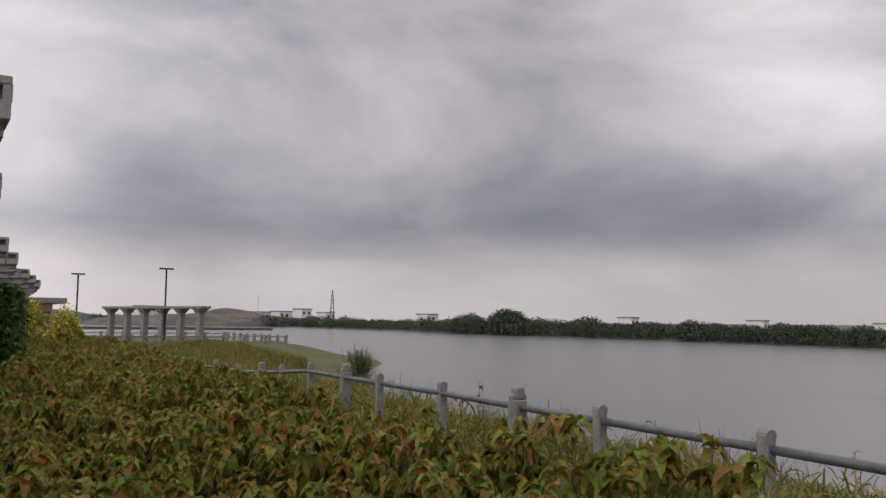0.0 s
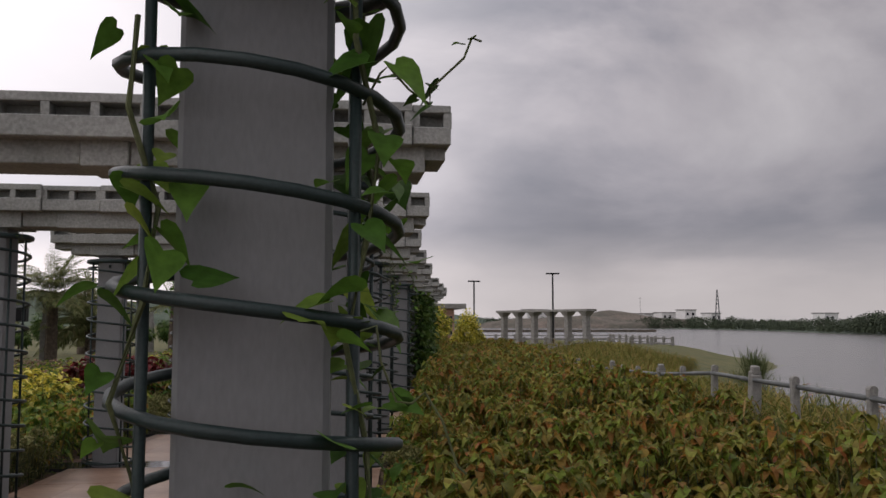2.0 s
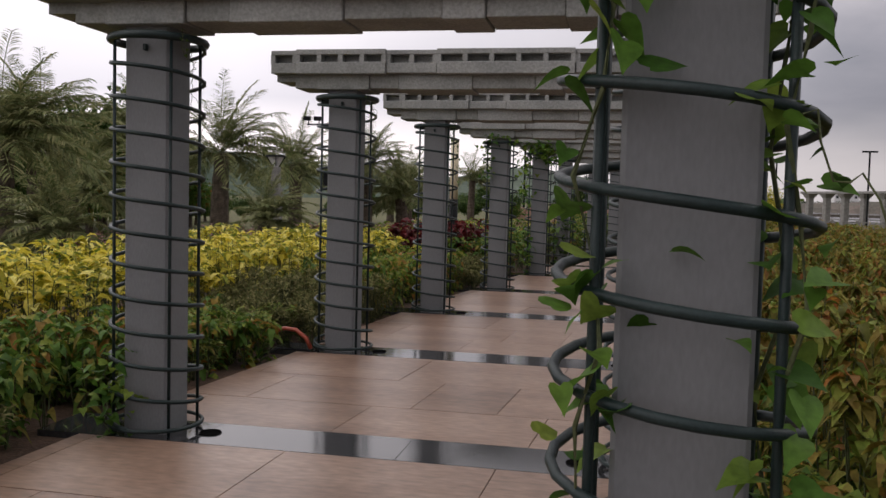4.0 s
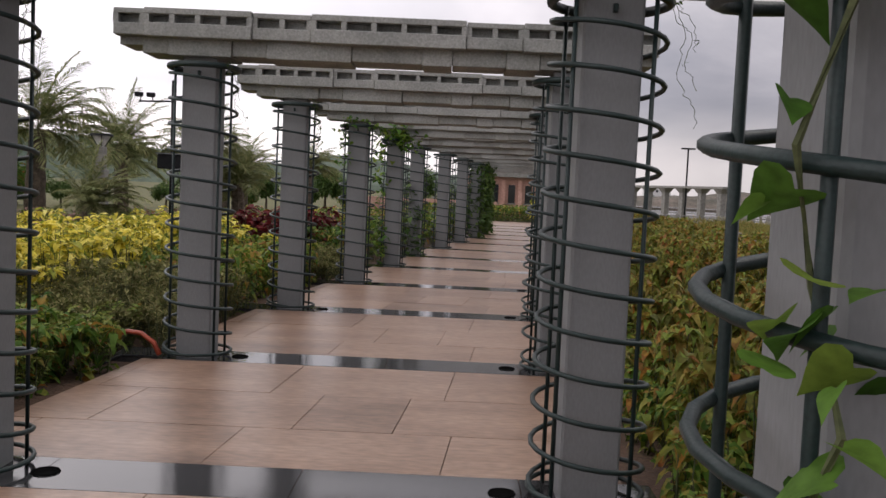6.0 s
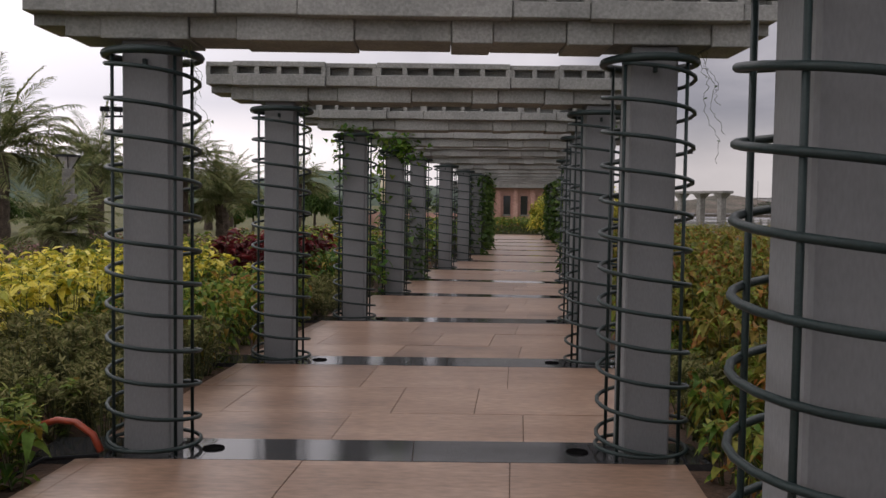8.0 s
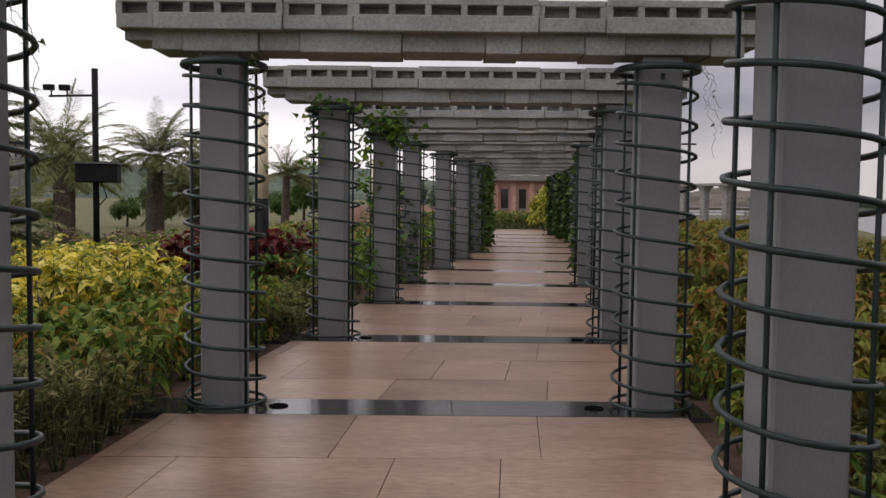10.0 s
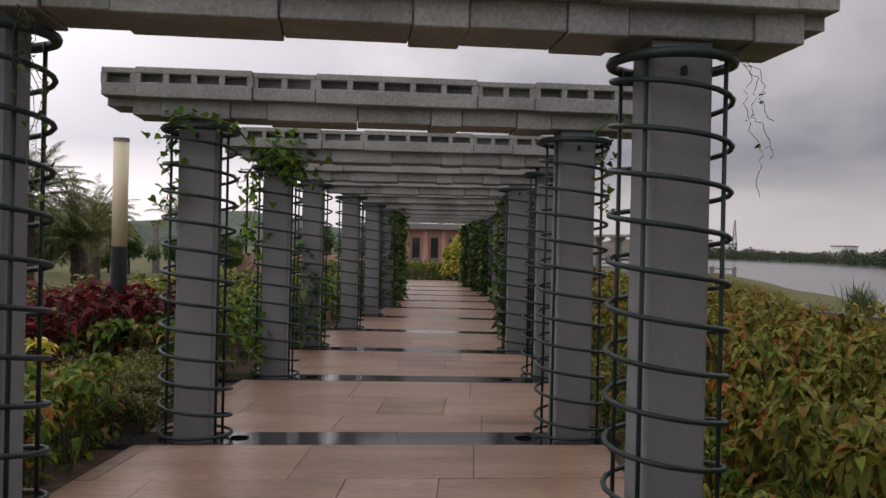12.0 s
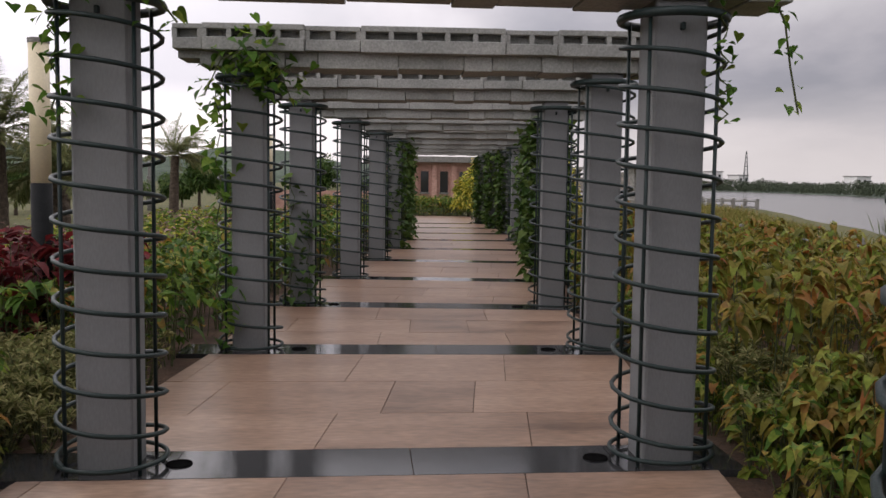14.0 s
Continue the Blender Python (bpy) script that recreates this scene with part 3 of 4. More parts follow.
plants("edge_planting", edge_spots, 0.46, [L_HEDGE2, L_GREEN, L_HEDGE], (0.45, 0.35, 0.2), "low green and rust leaves along the paving's edge", leaf=0.10, aspect=0.58, n_leaves=36, droop=0.8, upward=0.5, spread=0.14, bare=0.02, top=0.3)
YS = 1.055


def cushions(side, y0, y1, a, b, step=0.22, height=0.40):
    y0, y1 = y0 * YS, y1 * YS
    spots = scatter(lambda x, y: (side * (x - mid_x(y)) > a) & (side * (x - mid_x(y)) < b), -4, 6, y0, y1, step)
    u = (spots[:, 1] - y0) / (y1 - y0)
    rise = 0.7 + 0.55 * np.sin(math.pi * np.clip(u, 0, 1)) + rng.uniform(-0.1, 0.1, len(spots))
    plants("lavender_cushion", np.column_stack([spots, rise]), height, [L_LAV], (1,), "rounded grey-green lavender cushion beside the path", leaf=0.075, aspect=0.22, n_leaves=260, spread=0.22, droop=0.1, upward=1.3, stems=10, bare=0.02, top=0.6)


cushions(1, 6.2, 7.7, 2.0, 2.8)
cushions(1, 12.0, 13.5, 2.05, 3.3)
cushions(-1, 6.2, 8.6, 2.0, 3.5, height=0.5)
cushions(-1, 12.3, 14.3, 2.02, 3.3)
cushions(-1, 0.8, 2.2, 2.1, 3.0)


def left_band(a, b, y0, y1, step):
    y0, y1 = y0 * YS, y1 * YS
    return scatter(lambda x, y: (x < mid_x(y) - a) & (x > mid_x(y) - b), -16, 3, y0, y1, step)


plants("green_bed", left_band(2.12, 3.5, 2.2, 3.7, 0.26), 0.62, [L_GREEN, L_HEDGE2], (0.75, 0.25), "green broad-leaved shrubs beside the path", leaf=0.115, aspect=0.6, n_leaves=52, droop=0.7, upward=0.5, spread=0.15, bare=0.02, top=0.3)
plants("green_bed", left_band(2.0, 3.3, 3.5, 5.5, 0.24), 0.52, [L_GREEN, L_HEDGE2], (0.75, 0.25), "green broad-leaved shrubs beside the path", leaf=0.115, aspect=0.6, n_leaves=52, droop=0.7, upward=0.5, spread=0.15, bare=0.02, top=0.3)
plants("yellow_bed", left_band(3.4, 5.6, -1.0, 13.5, 0.30), 0.95, [L_YELLOW, L_YGREEN], (0.7, 0.3), "bright yellow croton shrubs in a dense row", leaf=0.165, aspect=0.5, n_leaves=34, droop=0.45, upward=0.7, spread=0.18, top=0.55)
plants("ground_cover", left_band(2.2, 3.7, 3.9, 6.2, 0.16), 0.40, [L_COVER, L_GREEN], (0.8, 0.2), "fine green ground cover bed", leaf=0.085, aspect=0.34, n_leaves=52, droop=0.25, upward=1.0, spread=0.12, bare=0.02, top=0.3)
plants("green_bed", left_band(2.12, 3.6, 8.5, 12.4, 0.26), 0.68, [L_HEDGE2, L_GREEN], (0.6, 0.4), "light green and reddish shrubs beside the path", leaf=0.115, aspect=0.58, n_leaves=52, droop=0.7, upward=0.5, bare=0.02, top=0.3)
plants("red_bed", left_band(3.0, 4.5, 14.0, 16.8, 0.26), 1.0, [L_RED], (1,), "dark crimson broad-leaved shrubs", leaf=0.2, aspect=0.5, n_leaves=26, droop=0.5, upward=0.9, spread=0.18)
plants("green_bed", left_band(2.1, 3.6, 14.0, 30, 0.34), 0.85, [L_GREEN, L_DARK, L_HEDGE2], (0.5, 0.3, 0.2), "tall green shrubs crowding the pillars", leaf=0.16, aspect=0.55, n_leaves=28, droop=0.6, upward=0.6, spread=0.2, stems=4)
plants("mixed_bed", left_band(3.6, 7.5, 17.5, 32, 0.42), 0.8, [L_YGREEN, L_GREEN, L_PINK], (0.4, 0.35, 0.25), "mixed green and reddish shrubs", leaf=0.18, aspect=0.5, n_leaves=24, droop=0.5, upward=0.6, spread=0.22)
plants("pink_bed", left_band(5.6, 12.5, 1.0, 26, 0.42), 0.62, [L_PINK, L_GREEN], (0.65, 0.35), "pink flowering low shrubs with green leaves", leaf=0.11, aspect=0.55, n_leaves=30, droop=0.3, upward=0.9, spread=0.2)

end_spots = scatter(lambda x, y: (x > -3) & (x < 5.4), -3, 5.4, 48.6, 52.5, 0.34)
plants("end_hedge", end_spots, 0.85, [L_GREEN, L_YGREEN, L_DARK], (0.5, 0.3, 0.2), "green shrubs where the path turns off", leaf=0.17, aspect=0.55, n_leaves=26, droop=0.5, upward=0.6, spread=0.2)

# grass and reeds on the bank
grass_spots = scatter(lambda x, y: (x > fence_x(y) - 1.0) & (x < fence_x(y) + 5.5), 2, 24, -6, 48, 0.21)
plants("bank_grass", grass_spots, 0.62, [L_GRASS], (1,), "rough yellow-green grass on the lake bank", "grass", leaf=0.52, aspect=0.03, n_leaves=18, spread=0.05, droop=0.45, upward=3.0, stems=2, bare=0.0, top=0.0)
verge_spots = scatter(lambda x, y: (x > fence_x(y) - 0.7) & (x < fence_x(y) + 2.2), 2, 11, -2, 16, 0.17)
plants("verge_grass", verge_spots, 0.8, [L_GRASS, L_HEDGE], (0.85, 0.15), "dense yellow-green grass along the fence", "grass", leaf=0.40, aspect=0.045, n_leaves=24, spread=0.08, droop=0.6, upward=2.2, stems=2, bare=0.0, top=0.0)
reed_spots = scatter(lambda x, y: (x > fence_x(y) + 6.8) & (x < fence_x(y) + 8.6) & (np.sin(y * 0.9) + 0.6 * np.sin(y * 2.1 + x) > 0.3), 10, 30, 8, 36, 0.34)
plants("reeds", reed_spots, 0.75, [L_REED], (1,), "upright green reeds at the water's edge", "reeds", leaf=0.7, aspect=0.02, n_leaves=8, spread=0.06, droop=0.12, upward=6.0, stems=2, bare=0.0, top=0.0)
clump = np.array([(23.3 + rng.normal(0, 0.32), 44.0 + rng.normal(0, 0.4), -1.5) for _ in range(40)])
plants("reed_clump", clump, 0.95, [L_REED], (1,), "dense green reed clump standing in the shallows", "reeds", leaf=1.3, aspect=0.025, n_leaves=14, spread=0.2, droop=0.2, upward=4.0, stems=2, bare=0.0, top=0.0)
tall_spots = scatter(lambda x, y: (x > fence_x(y) + 0.4) & (x < fence_x(y) + 2.5) & (np.sin(y * 2.3 + x * 3) > 0.93), 3, 10, -1, 9, 0.3)
plants("dry_stalks", tall_spots, 1.15, [L_PINK, L_GRASS], (0.5, 0.5), "tall dry weed stalks behind the fence", "weeds", leaf=0.09, aspect=0.35, n_leaves=16, spread=0.2, droop=0.6, upward=0.8, stems=2, bare=0.4)


# ---- shrubs, palms, trees ----
def leafy_ball(name, m, rx, rz, count, leaf, mats, weights, label, category="bush"):
    """A bush: short stems and leaves on an uneven rounded crown."""
    th, u = rng.uniform(0, 2 * math.pi, count), rng.uniform(-0.35, 1, count)
    s = np.sqrt(1 - u * u)
    lump = 0.72 + 0.28 * np.sin(3 * th + 2 * u) * np.cos(5 * u + th) + rng.uniform(-0.22, 0.12, count)
    d = np.stack([s * np.cos(th), s * np.sin(th), u], 1)
    p = d * lump[:, None] * (rx, rx, rz) + (0, 0, rz * 0.8)
    ob = thing(name, m, label, category)
    l = leaf * rng.uniform(0.6, 1.2, count)
    part("foliage", leaves_mesh(name + "_leaves", p, d + rng.uniform(-0.6, 0.6, (count, 3)), l, l * 0.5, mats, 0.5, rng.choice(len(weights), count, p=weights)), None, ob)
    a = np.zeros((9, 3))
    b = rng.uniform(-0.6, 0.6, (9, 3)) * (rx, rx, 0) + (0, 0, rz)
    part("stems", stems_mesh(name + "_stems", a, b, 0.02, [M_STEM]), None, ob)
    return ob


leafy_ball("yellow_bush", pose(6.9, 36.5, -0.05), 0.75, 1.28, 3200, 0.16, [L_YELLOW, L_YGREEN], (0.6, 0.4), "round bright yellow bush beside the pergola's end")
for x, y, sx in ((5.3, 48.5, 0.8), (6.4, 49.5, 1.3)):
    leafy_ball("yellow_bush", pose(x, y, -0.05, 0, 0, x * 40), sx, sx * 1.25, 2600, 0.24, [L_YGREEN, L_YELLOW], (0.6, 0.4), "yellow-green bush at the end of the path")


def palm(name, m, height, fronds, flen, label, lean=0.25, seed=1):
    rr = random.Random(seed)
    ob = thing(name, m, label, "palm tree", "date palms")
    pts = [(lean * 0.3 * (i / 10) ** 2, 0, height * i / 10) for i in range(11)]
    part("trunk", tube(pts, 0.17, 10, radii=[0.24 - 0.07 * i / 10 + (0.02 if i % 2 else 0) for i in range(11)]), M_TRUNK, ob, "rough brown palm trunk")
    B, D, L, W = [], [], [], []
    ra, rb = [], []
    for f in range(fronds):
        az = 2 * math.pi * (f * 0.382 + rr.uniform(-0.03, 0.03))
        el = radians(rr.uniform(-5, 78))
        p = Vector((lean * 0.3, 0, height))
        d = Vector((math.cos(az) * math.cos(el) + lean, math.sin(az) * math.cos(el), math.sin(el))).normalized()
        ln = flen * rr.uniform(0.8, 1.1)
        n = 22
        for i in range(n):
            q = p + d * (ln / n)
            ra.append(tuple(p))
            rb.append(tuple(q))
            d = (d + Vector((lean * 0.05, 0, -0.028 * (1 + 1.6 * i / n)))).normalized()
            side = d.cross(Vector((0, 0, 1))).normalized()
            nor = side.cross(d)
            if i > 2:
                for sgn in (-1, 1):
                    for h in (0, 0.5):
                        B.append(p.lerp(q, h))
                        D.append(side * sgn + d * 0.9 + nor * 0.25 + Vector((rr.uniform(-0.2, 0.2), rr.uniform(-0.2, 0.2), rr.uniform(-0.2, 0.2))))
                        L.append(flen * 0.20 * math.sin(math.pi * (0.12 + 0.8 * i / n)) + 0.06)
                        W.append(0.030)
            p = q
    L, W = np.array(L), np.array(W)
    part("crown", leaves_mesh(name + "_crown", np.array(B), np.array(D), L, W, [L_PALM], 0.35), None, ob, "feathery wind-bent fronds")
    part("frond_ribs", stems_mesh(name + "_ribs", np.array(ra), np.array(rb), 0.012, [L_PALM]), None, ob)
    return ob


PALMS = [palm("date_palm", pose(0, 0, -0.1), h, 50, f, "date palm with feathery fronds blown by the wind", 0.3, s) for h, f, s in ((2.3, 1.9, 3), (1.2, 1.7, 5), (2.9, 2.0, 8))]
SPOTS = [(0, -9.9, 11.5, 10, 1.05), (0, -11.3, 22.5, 80, 1.25), (1, -7.2, 16.8, 30, 0.8), (2, -15.5, 25, 200, 1.2), (0, -11.5, 29, 130, 1.2), (2, -9.4, 31.5, 300, 1.0), (0, -15, 19, 250, 1.3), (1, -11.5, 15.5, 60, 1.2), (1, -8.3, 33, 160, 1.3),
         (0, -14, 35, 20, 1.0), (2, -18, 30, 110, 1.0), (0, -10, 40, 70, 1.0), (1, -7.5, 10.0, 200, 0.75), (0, -17, 13, 320, 1.0), (2, -7.5, 44, 40, 0.9), (0, -13, 47, 10, 1.0)]
used = set()
for i, x, y, a, s in SPOTS:
    m = Matrix.LocRotScale((x, y * YS, -0.1), Euler((0, 0, radians(a))), (s, s, s))
    if i in used:
        c = copy_thing(PALMS[i], m)
    else:
        c = PALMS[i]
        used.add(i)
    c.matrix_basis = m


def tree(name, m, height, crown, count, leaf, mats, label, seed):
    rr = np.random.default_rng(seed)
    ob = thing(name, m, label, "tree", "background trees")
    part("trunk", tube([(0, 0, 0), (0.05, 0.02, height * 0.3), (0.0, 0.08, height * 0.62)], 0.1, 8, radii=[0.17, 0.12, 0.06]), M_TRUNK, ob)
    B, D = [], []
    limbs_a, limbs_b = [], []
    for c in range(16):
        q = rr.normal(0, 0.42, 3) * (crown, crown, height * 0.36)
        q[2] = abs(q[2]) * rr.choice((1, 1, -0.7)) + height * 0.62
        limbs_a.append((0, 0.05, height * 0.4))
        limbs_b.append(tuple(q))
        k = count // 16
        v = rr.normal(0, 1, (k, 3))
        v /= np.linalg.norm(v, axis=1, keepdims=True)
        B.append(q + v * rr.uniform(0.4, 1.0, (k, 1)) * crown * 0.42)
        D.append(v + rr.uniform(-0.5, 0.5, (k, 3)))
    B, D = np.concatenate(B), np.concatenate(D)
    l = leaf * rr.uniform(0.6, 1.3, len(B))
    part("crown", leaves_mesh(name + "_crown", B, D, l, l * 0.45, mats, 0.4), None, ob)
    part("limbs", stems_mesh(name + "_limbs", np.array(limbs_a), np.array(limbs_b), 0.03, [M_TRUNK]), None, ob)
    return ob


TREES = [tree("tree", pose(0, 0, -0.1), h, c, 3600, 0.28, [mt], "broad-leaved tree in the park behind the beds", s) for h, c, mt, s in ((3.6, 1.6, L_DARK, 1), (3.0, 1.8, L_GREEN, 2), (4.2, 1.7, L_DARK, 3))]
tr = random.Random(4)
first = [True, True, True]
for j in range(46):
    y = 6 + j * 1.25
    x = -17 - tr.uniform(0, 9) - (4 if y < 16 else 0) + max(0, y - 42) * 0.9
    i = j % 3
    s = tr.uniform(0.8, 1.25)
    if y > 34:
        s *= 0.52
    m = Matrix.LocRotScale((x, y, -0.1), Euler((0, 0, tr.uniform(0, 6))), (s, s, s))
    if first[i]:
        TREES[i].matrix_basis, first[i] = m, False
    else:
        copy_thing(TREES[i], m)


def far(x, y):
    """Turns a distant spot about the start of the walk."""
    r, q = math.hypot(x - 2, y + 2), math.atan2(x - 2, y + 2) * 0.945 + 0.006
    return 2 + r * math.sin(q), -2 + r * math.cos(q)


# ---- lamps, poles ----
def garden_lamp(m):
    ob = thing("garden_lamp", m, "concrete garden lamp post with a flared glass head", "lamp", "garden lamps")
    part("post", slab(-0.16, -0.16, 0, 0.16, 0.16, 1.75, 0.02), M_POST, ob)
    part("neck", slab(-0.11, -0.11, 1.75, 0.11, 0.11, 2.35, 0.015), M_POST, ob)
    head = part("head", disc(0.08, 2.35, 2.62, 8, 0.24), M_LENS, ob, "pale glass cup")
    part("roof", disc(0.30, 2.62, 2.68, 16, 0.27), M_BLACK, head, "dark round cap")
    for i in range(4):
        a = i * math.pi / 2 + 0.4
        part("strut", tube([(0.09 * math.cos(a), 0.09 * math.sin(a), 2.35), (0.26 * math.cos(a), 0.26 * math.sin(a), 2.63)], 0.012, 5), M_BLACK, head)
    return ob


GL = garden_lamp(pose(-8.6, 21.8, -0.05))
for x, y in ((-9.7, 33.5), (-10, 53), (-7.1, 13.1), (-10.5, 43.5)):
    copy_thing(GL, pose(x, y, -0.05))


def speaker_pole(m):
    ob = thing("camera_pole", m, "slim black pole with two cameras and a black cabinet", "pole")
    part("pole", tube([(0, 0, 0), (0, 0, 3.77)], 0.055, 10), M_BLACK, ob, smooth=True)
    arm = part("arm", tube([(0, 0, 3.31), (-0.76, 0, 3.28)], 0.022, 6), M_BLACK, ob)
    for x in (-0.72, -0.46):
        c = part("camera_body", slab(x - 0.13, -0.05, 3.38, x + 0.05, 0.05, 3.48, 0.01), M_BLACK, arm)
        c.parent = arm
        part("bracket", tube([(x, 0, 3.27), (x, 0, 3.42)], 0.014, 6), M_BLACK, arm)
    cab = part("cabinet", slab(-0.28, -0.28, 1.80, 0.42, 0.05, 2.12, 0.02), M_BLACK, ob, "black steel cabinet")
    part("lid", slab(-0.31, -0.30, 2.12, 0.45, 0.07, 2.15), M_RAIL, cab)
    part("cable", tube([(0.1, -0.06, 1.81), (0.2, -0.08, 1.55), (0.05, -0.03, 1.4)], 0.012, 5), M_BLACK, ob)
    return ob


speaker_pole(pose(-5.65, 18.6, -0.05, 0, 0, 8))


def light_column(m):
    ob = thing("light_column", m, "light column with black base and cream upper tube", "lamp", "light columns")
    part("base", disc(0.088, 0, 1.55, 20), M_BLACK, ob, "black lower tube", True)
    part("tube", disc(0.085, 1.55, 2.74, 20), M_CREAM, ob, "cream translucent tube", True)
    part("cap", disc(0.09, 2.74, 2.78, 20), M_POST, ob)
    return ob


LC = light_column(pose(-2.16, 15.85, -0.04))
copy_thing(LC, pose(-1.9, 31.5, -0.04))


def street_lamp(m, h):
    ob = thing("street_lamp", m, "tall slim dark lamp post with a flat head", "lamp", "lamps on the lakefront")
    part("pole", tube([(0, 0, 0), (0, 0, h)], 0.07, 8), M_BLACK, ob)
    part("head", slab(-0.55, -0.18, h - 0.02, 0.55, 0.18, h + 0.1, 0.02), M_BLACK, ob)
    return ob


street_lamp(pose(*far(19.2, 71.3), -0.5), 6.3)
street_lamp(pose(*far(13.3, 79.5), -0.5), 6.0)
street_lamp(pose(-6.5, 62, 0), 6.0)


# ---- lakefront deck and its colonnade ----
def colonnade():
    ob = thing("colonnade", pose(0, 0, -0.10), "pale concrete colonnade of six columns on the deck", "colonnade")
    a, b = Vector((*far(16.2, 79.0), 0)), Vector((*far(21.2, 67.6), 0))
    d = (b - a).normalized()
    ang = math.degrees(math.atan2(d.y, d.x))
    for i in range(6):
        p = a.lerp(b, i / 5)
        c = part("column", slab(-0.24, -0.24, -0.5, 0.24, 0.24, 2.40, 0.03), M_POST, ob, at=pose(p.x, p.y, 0, 0, 0, ang))
        bm = bmesh.new()
        bmesh.ops.create_cone(bm, cap_ends=True, segments=4, radius1=0.36, radius2=0.66, depth=0.36, matrix=Matrix.Translation((0, 0, 2.55)) @ Matrix.Rotation(radians(45), 4, "Z"))
        part("capital", bm, M_POST, c)
    L = (b - a).length
    part("beam", slab(-0.7, -0.5, 2.73, L + 0.7, 0.5, 2.93, 0.02), M_POST, ob, at=pose(a.x, a.y, 0, 0, 0, ang))
    return ob


colonnade()
tagged(part("deck", slab(10, 66.5, -0.9, 27.6, 84, -0.5), M_POST), "pale paved lakefront deck", "deck", kind="structure")


def deck_railing():
    ob = thing("deck_railing", pose(0, 0, -0.36), "pale railing of short posts and two rails", "railing")
    pts = [(10.2 + i * 1.71, 66.8) for i in range(11)] + [(27.3, 66.8 + i * 2.0) for i in range(1, 9)] + [(27.3 - i * 1.9, 83.8) for i in range(10)]
    for x, y in pts:
        part("post", slab(x - 0.11, y - 0.11, -0.2, x + 0.11, y + 0.11, 1.0, 0.02), M_POST, ob)
    for z in (0.45, 0.85):
        for (x0, y0), (x1, y1) in zip(pts, pts[1:]):
            part("rail", tube([(x0, y0, z), (x1, y1, z)], 0.05, 6), M_POST, ob)


deck_railing()
tagged(part("jetty", slab(15, 300, -1.6, 108, 304, -0.7), M_ROCK), "long dark stone breakwater in the lake", "breakwater", kind="structure")


# ---- far shore ----
def shore(t):
    """The far bank from ahead round to the side, t from 0 to 1."""
    b = np.radians(np.interp(t, (0, 1), (-8, 100)))
    r = np.interp(np.degrees(b), (-10, 0, 11.3, 20.8, 30.2, 37.8, 47.3, 56.7, 76, 105), (640, 620, 580, 490, 285, 235, 192, 158, 140, 130))
    return 2 + r * np.sin(b), -2 + r * np.cos(b)


def far_shore():
    ts = np.linspace(0, 1, 90)
    x, y = shore(ts)
    dx, dy = x - 2, y + 2
    rows = [np.stack([2 + dx * f, -2 + dy * f, np.full(90, z)], 1) for f, z in ((1.0, -1.6), (1.006, -1.46), (1.05, -1.2), (2.2, 0.5), (4.0, 4.0))]
    v = np.concatenate(rows)
    i = (np.arange(len(rows) - 1)[:, None] * 90 + np.arange(89)[None]).ravel()
    tagged(new("far_bank", np_mesh("far_bank", v, [np.stack([i, i + 1, i + 91, i + 90], 1)], [M_FARHILL])), "low green far bank of the lake", "bank", kind="structure")
    # woods: leafy clumps in several rows
    t = rng.uniform(0.0, 1, 5200)
    f = 1.001 + rng.uniform(0, 0.10, 5200)
    x, y = shore(t)
    px, py = 2 + (x - 2) * f, -2 + (y + 2) * f
    dist = np.hypot(px - 2, py + 2)
    ht = np.interp(np.degrees(np.arctan2(px - 2, py + 2)), (-10, 7.5, 13.2, 20.8, 26.5, 31.2, 34, 36.9, 42.5, 56.7, 104), (7, 7.5, 8, 7, 6.0, 6.4, 8.8, 6.4, 5.0, 3.9, 3.7))
    ht = ht * 0.87 * np.interp(t, np.linspace(0, 1, 150), rng.uniform(0.66, 1.02, 150)) * rng.uniform(0.75, 1.1, len(t))
    k = 54
    n = len(t) * k
    v = rng.normal(0, 1, (n, 3))
    v /= np.linalg.norm(v, axis=1, keepdims=True)
    v[:, 2] = np.where(v[:, 2] < 0, v[:, 2] * 1.3, v[:, 2] * 0.9)
    size = np.repeat(ht * 0.34, k)
    B = np.repeat(np.stack([px, py, ht * 0.55 - 0.9], 1), k, 0) + v * size[:, None] * (1, 1, 1.35) * rng.uniform(0.5, 1.0, (n, 1))
    l = size * 0.36 * rng.uniform(0.6, 1.2, n)
    tagged(new("far_woods", leaves_mesh("far_woods", B, v + rng.uniform(-0.4, 0.4, (n, 3)), l, l * 0.8, [L_WOODS_HAZED], 0.3)), "dark green tree belt along the far shore", "woods", kind="stuff")


far_shore()


def hill(name, x, y, rx, ry, h, mat, label):
    n = 36
    u = np.linspace(-1, 1, n)
    gx, gy = np.meshgrid(u, u)
    r = np.sqrt(gx ** 2 + gy ** 2)
    z = np.clip(1 - r, 0, 1) ** 0.55 * h * (0.8 + 0.2 * np.sin(gx * 7 + 1) * np.cos(gy * 5)) - 1.5
    z += np.where(r < 1, 1, 0) * rng.uniform(-0.04, 0.04, z.shape) * h
    i = (np.arange(n - 1)[:, None] * n + np.arange(n - 1)[None]).ravel()
    tagged(new(name, np_mesh(name, np.stack([x + gx.ravel() * rx, y + gy.ravel() * ry, z.ravel()], 1), [np.stack([i, i + 1, i + 1 + n, i + n], 1)], [mat])), label, "hill", kind="structure")


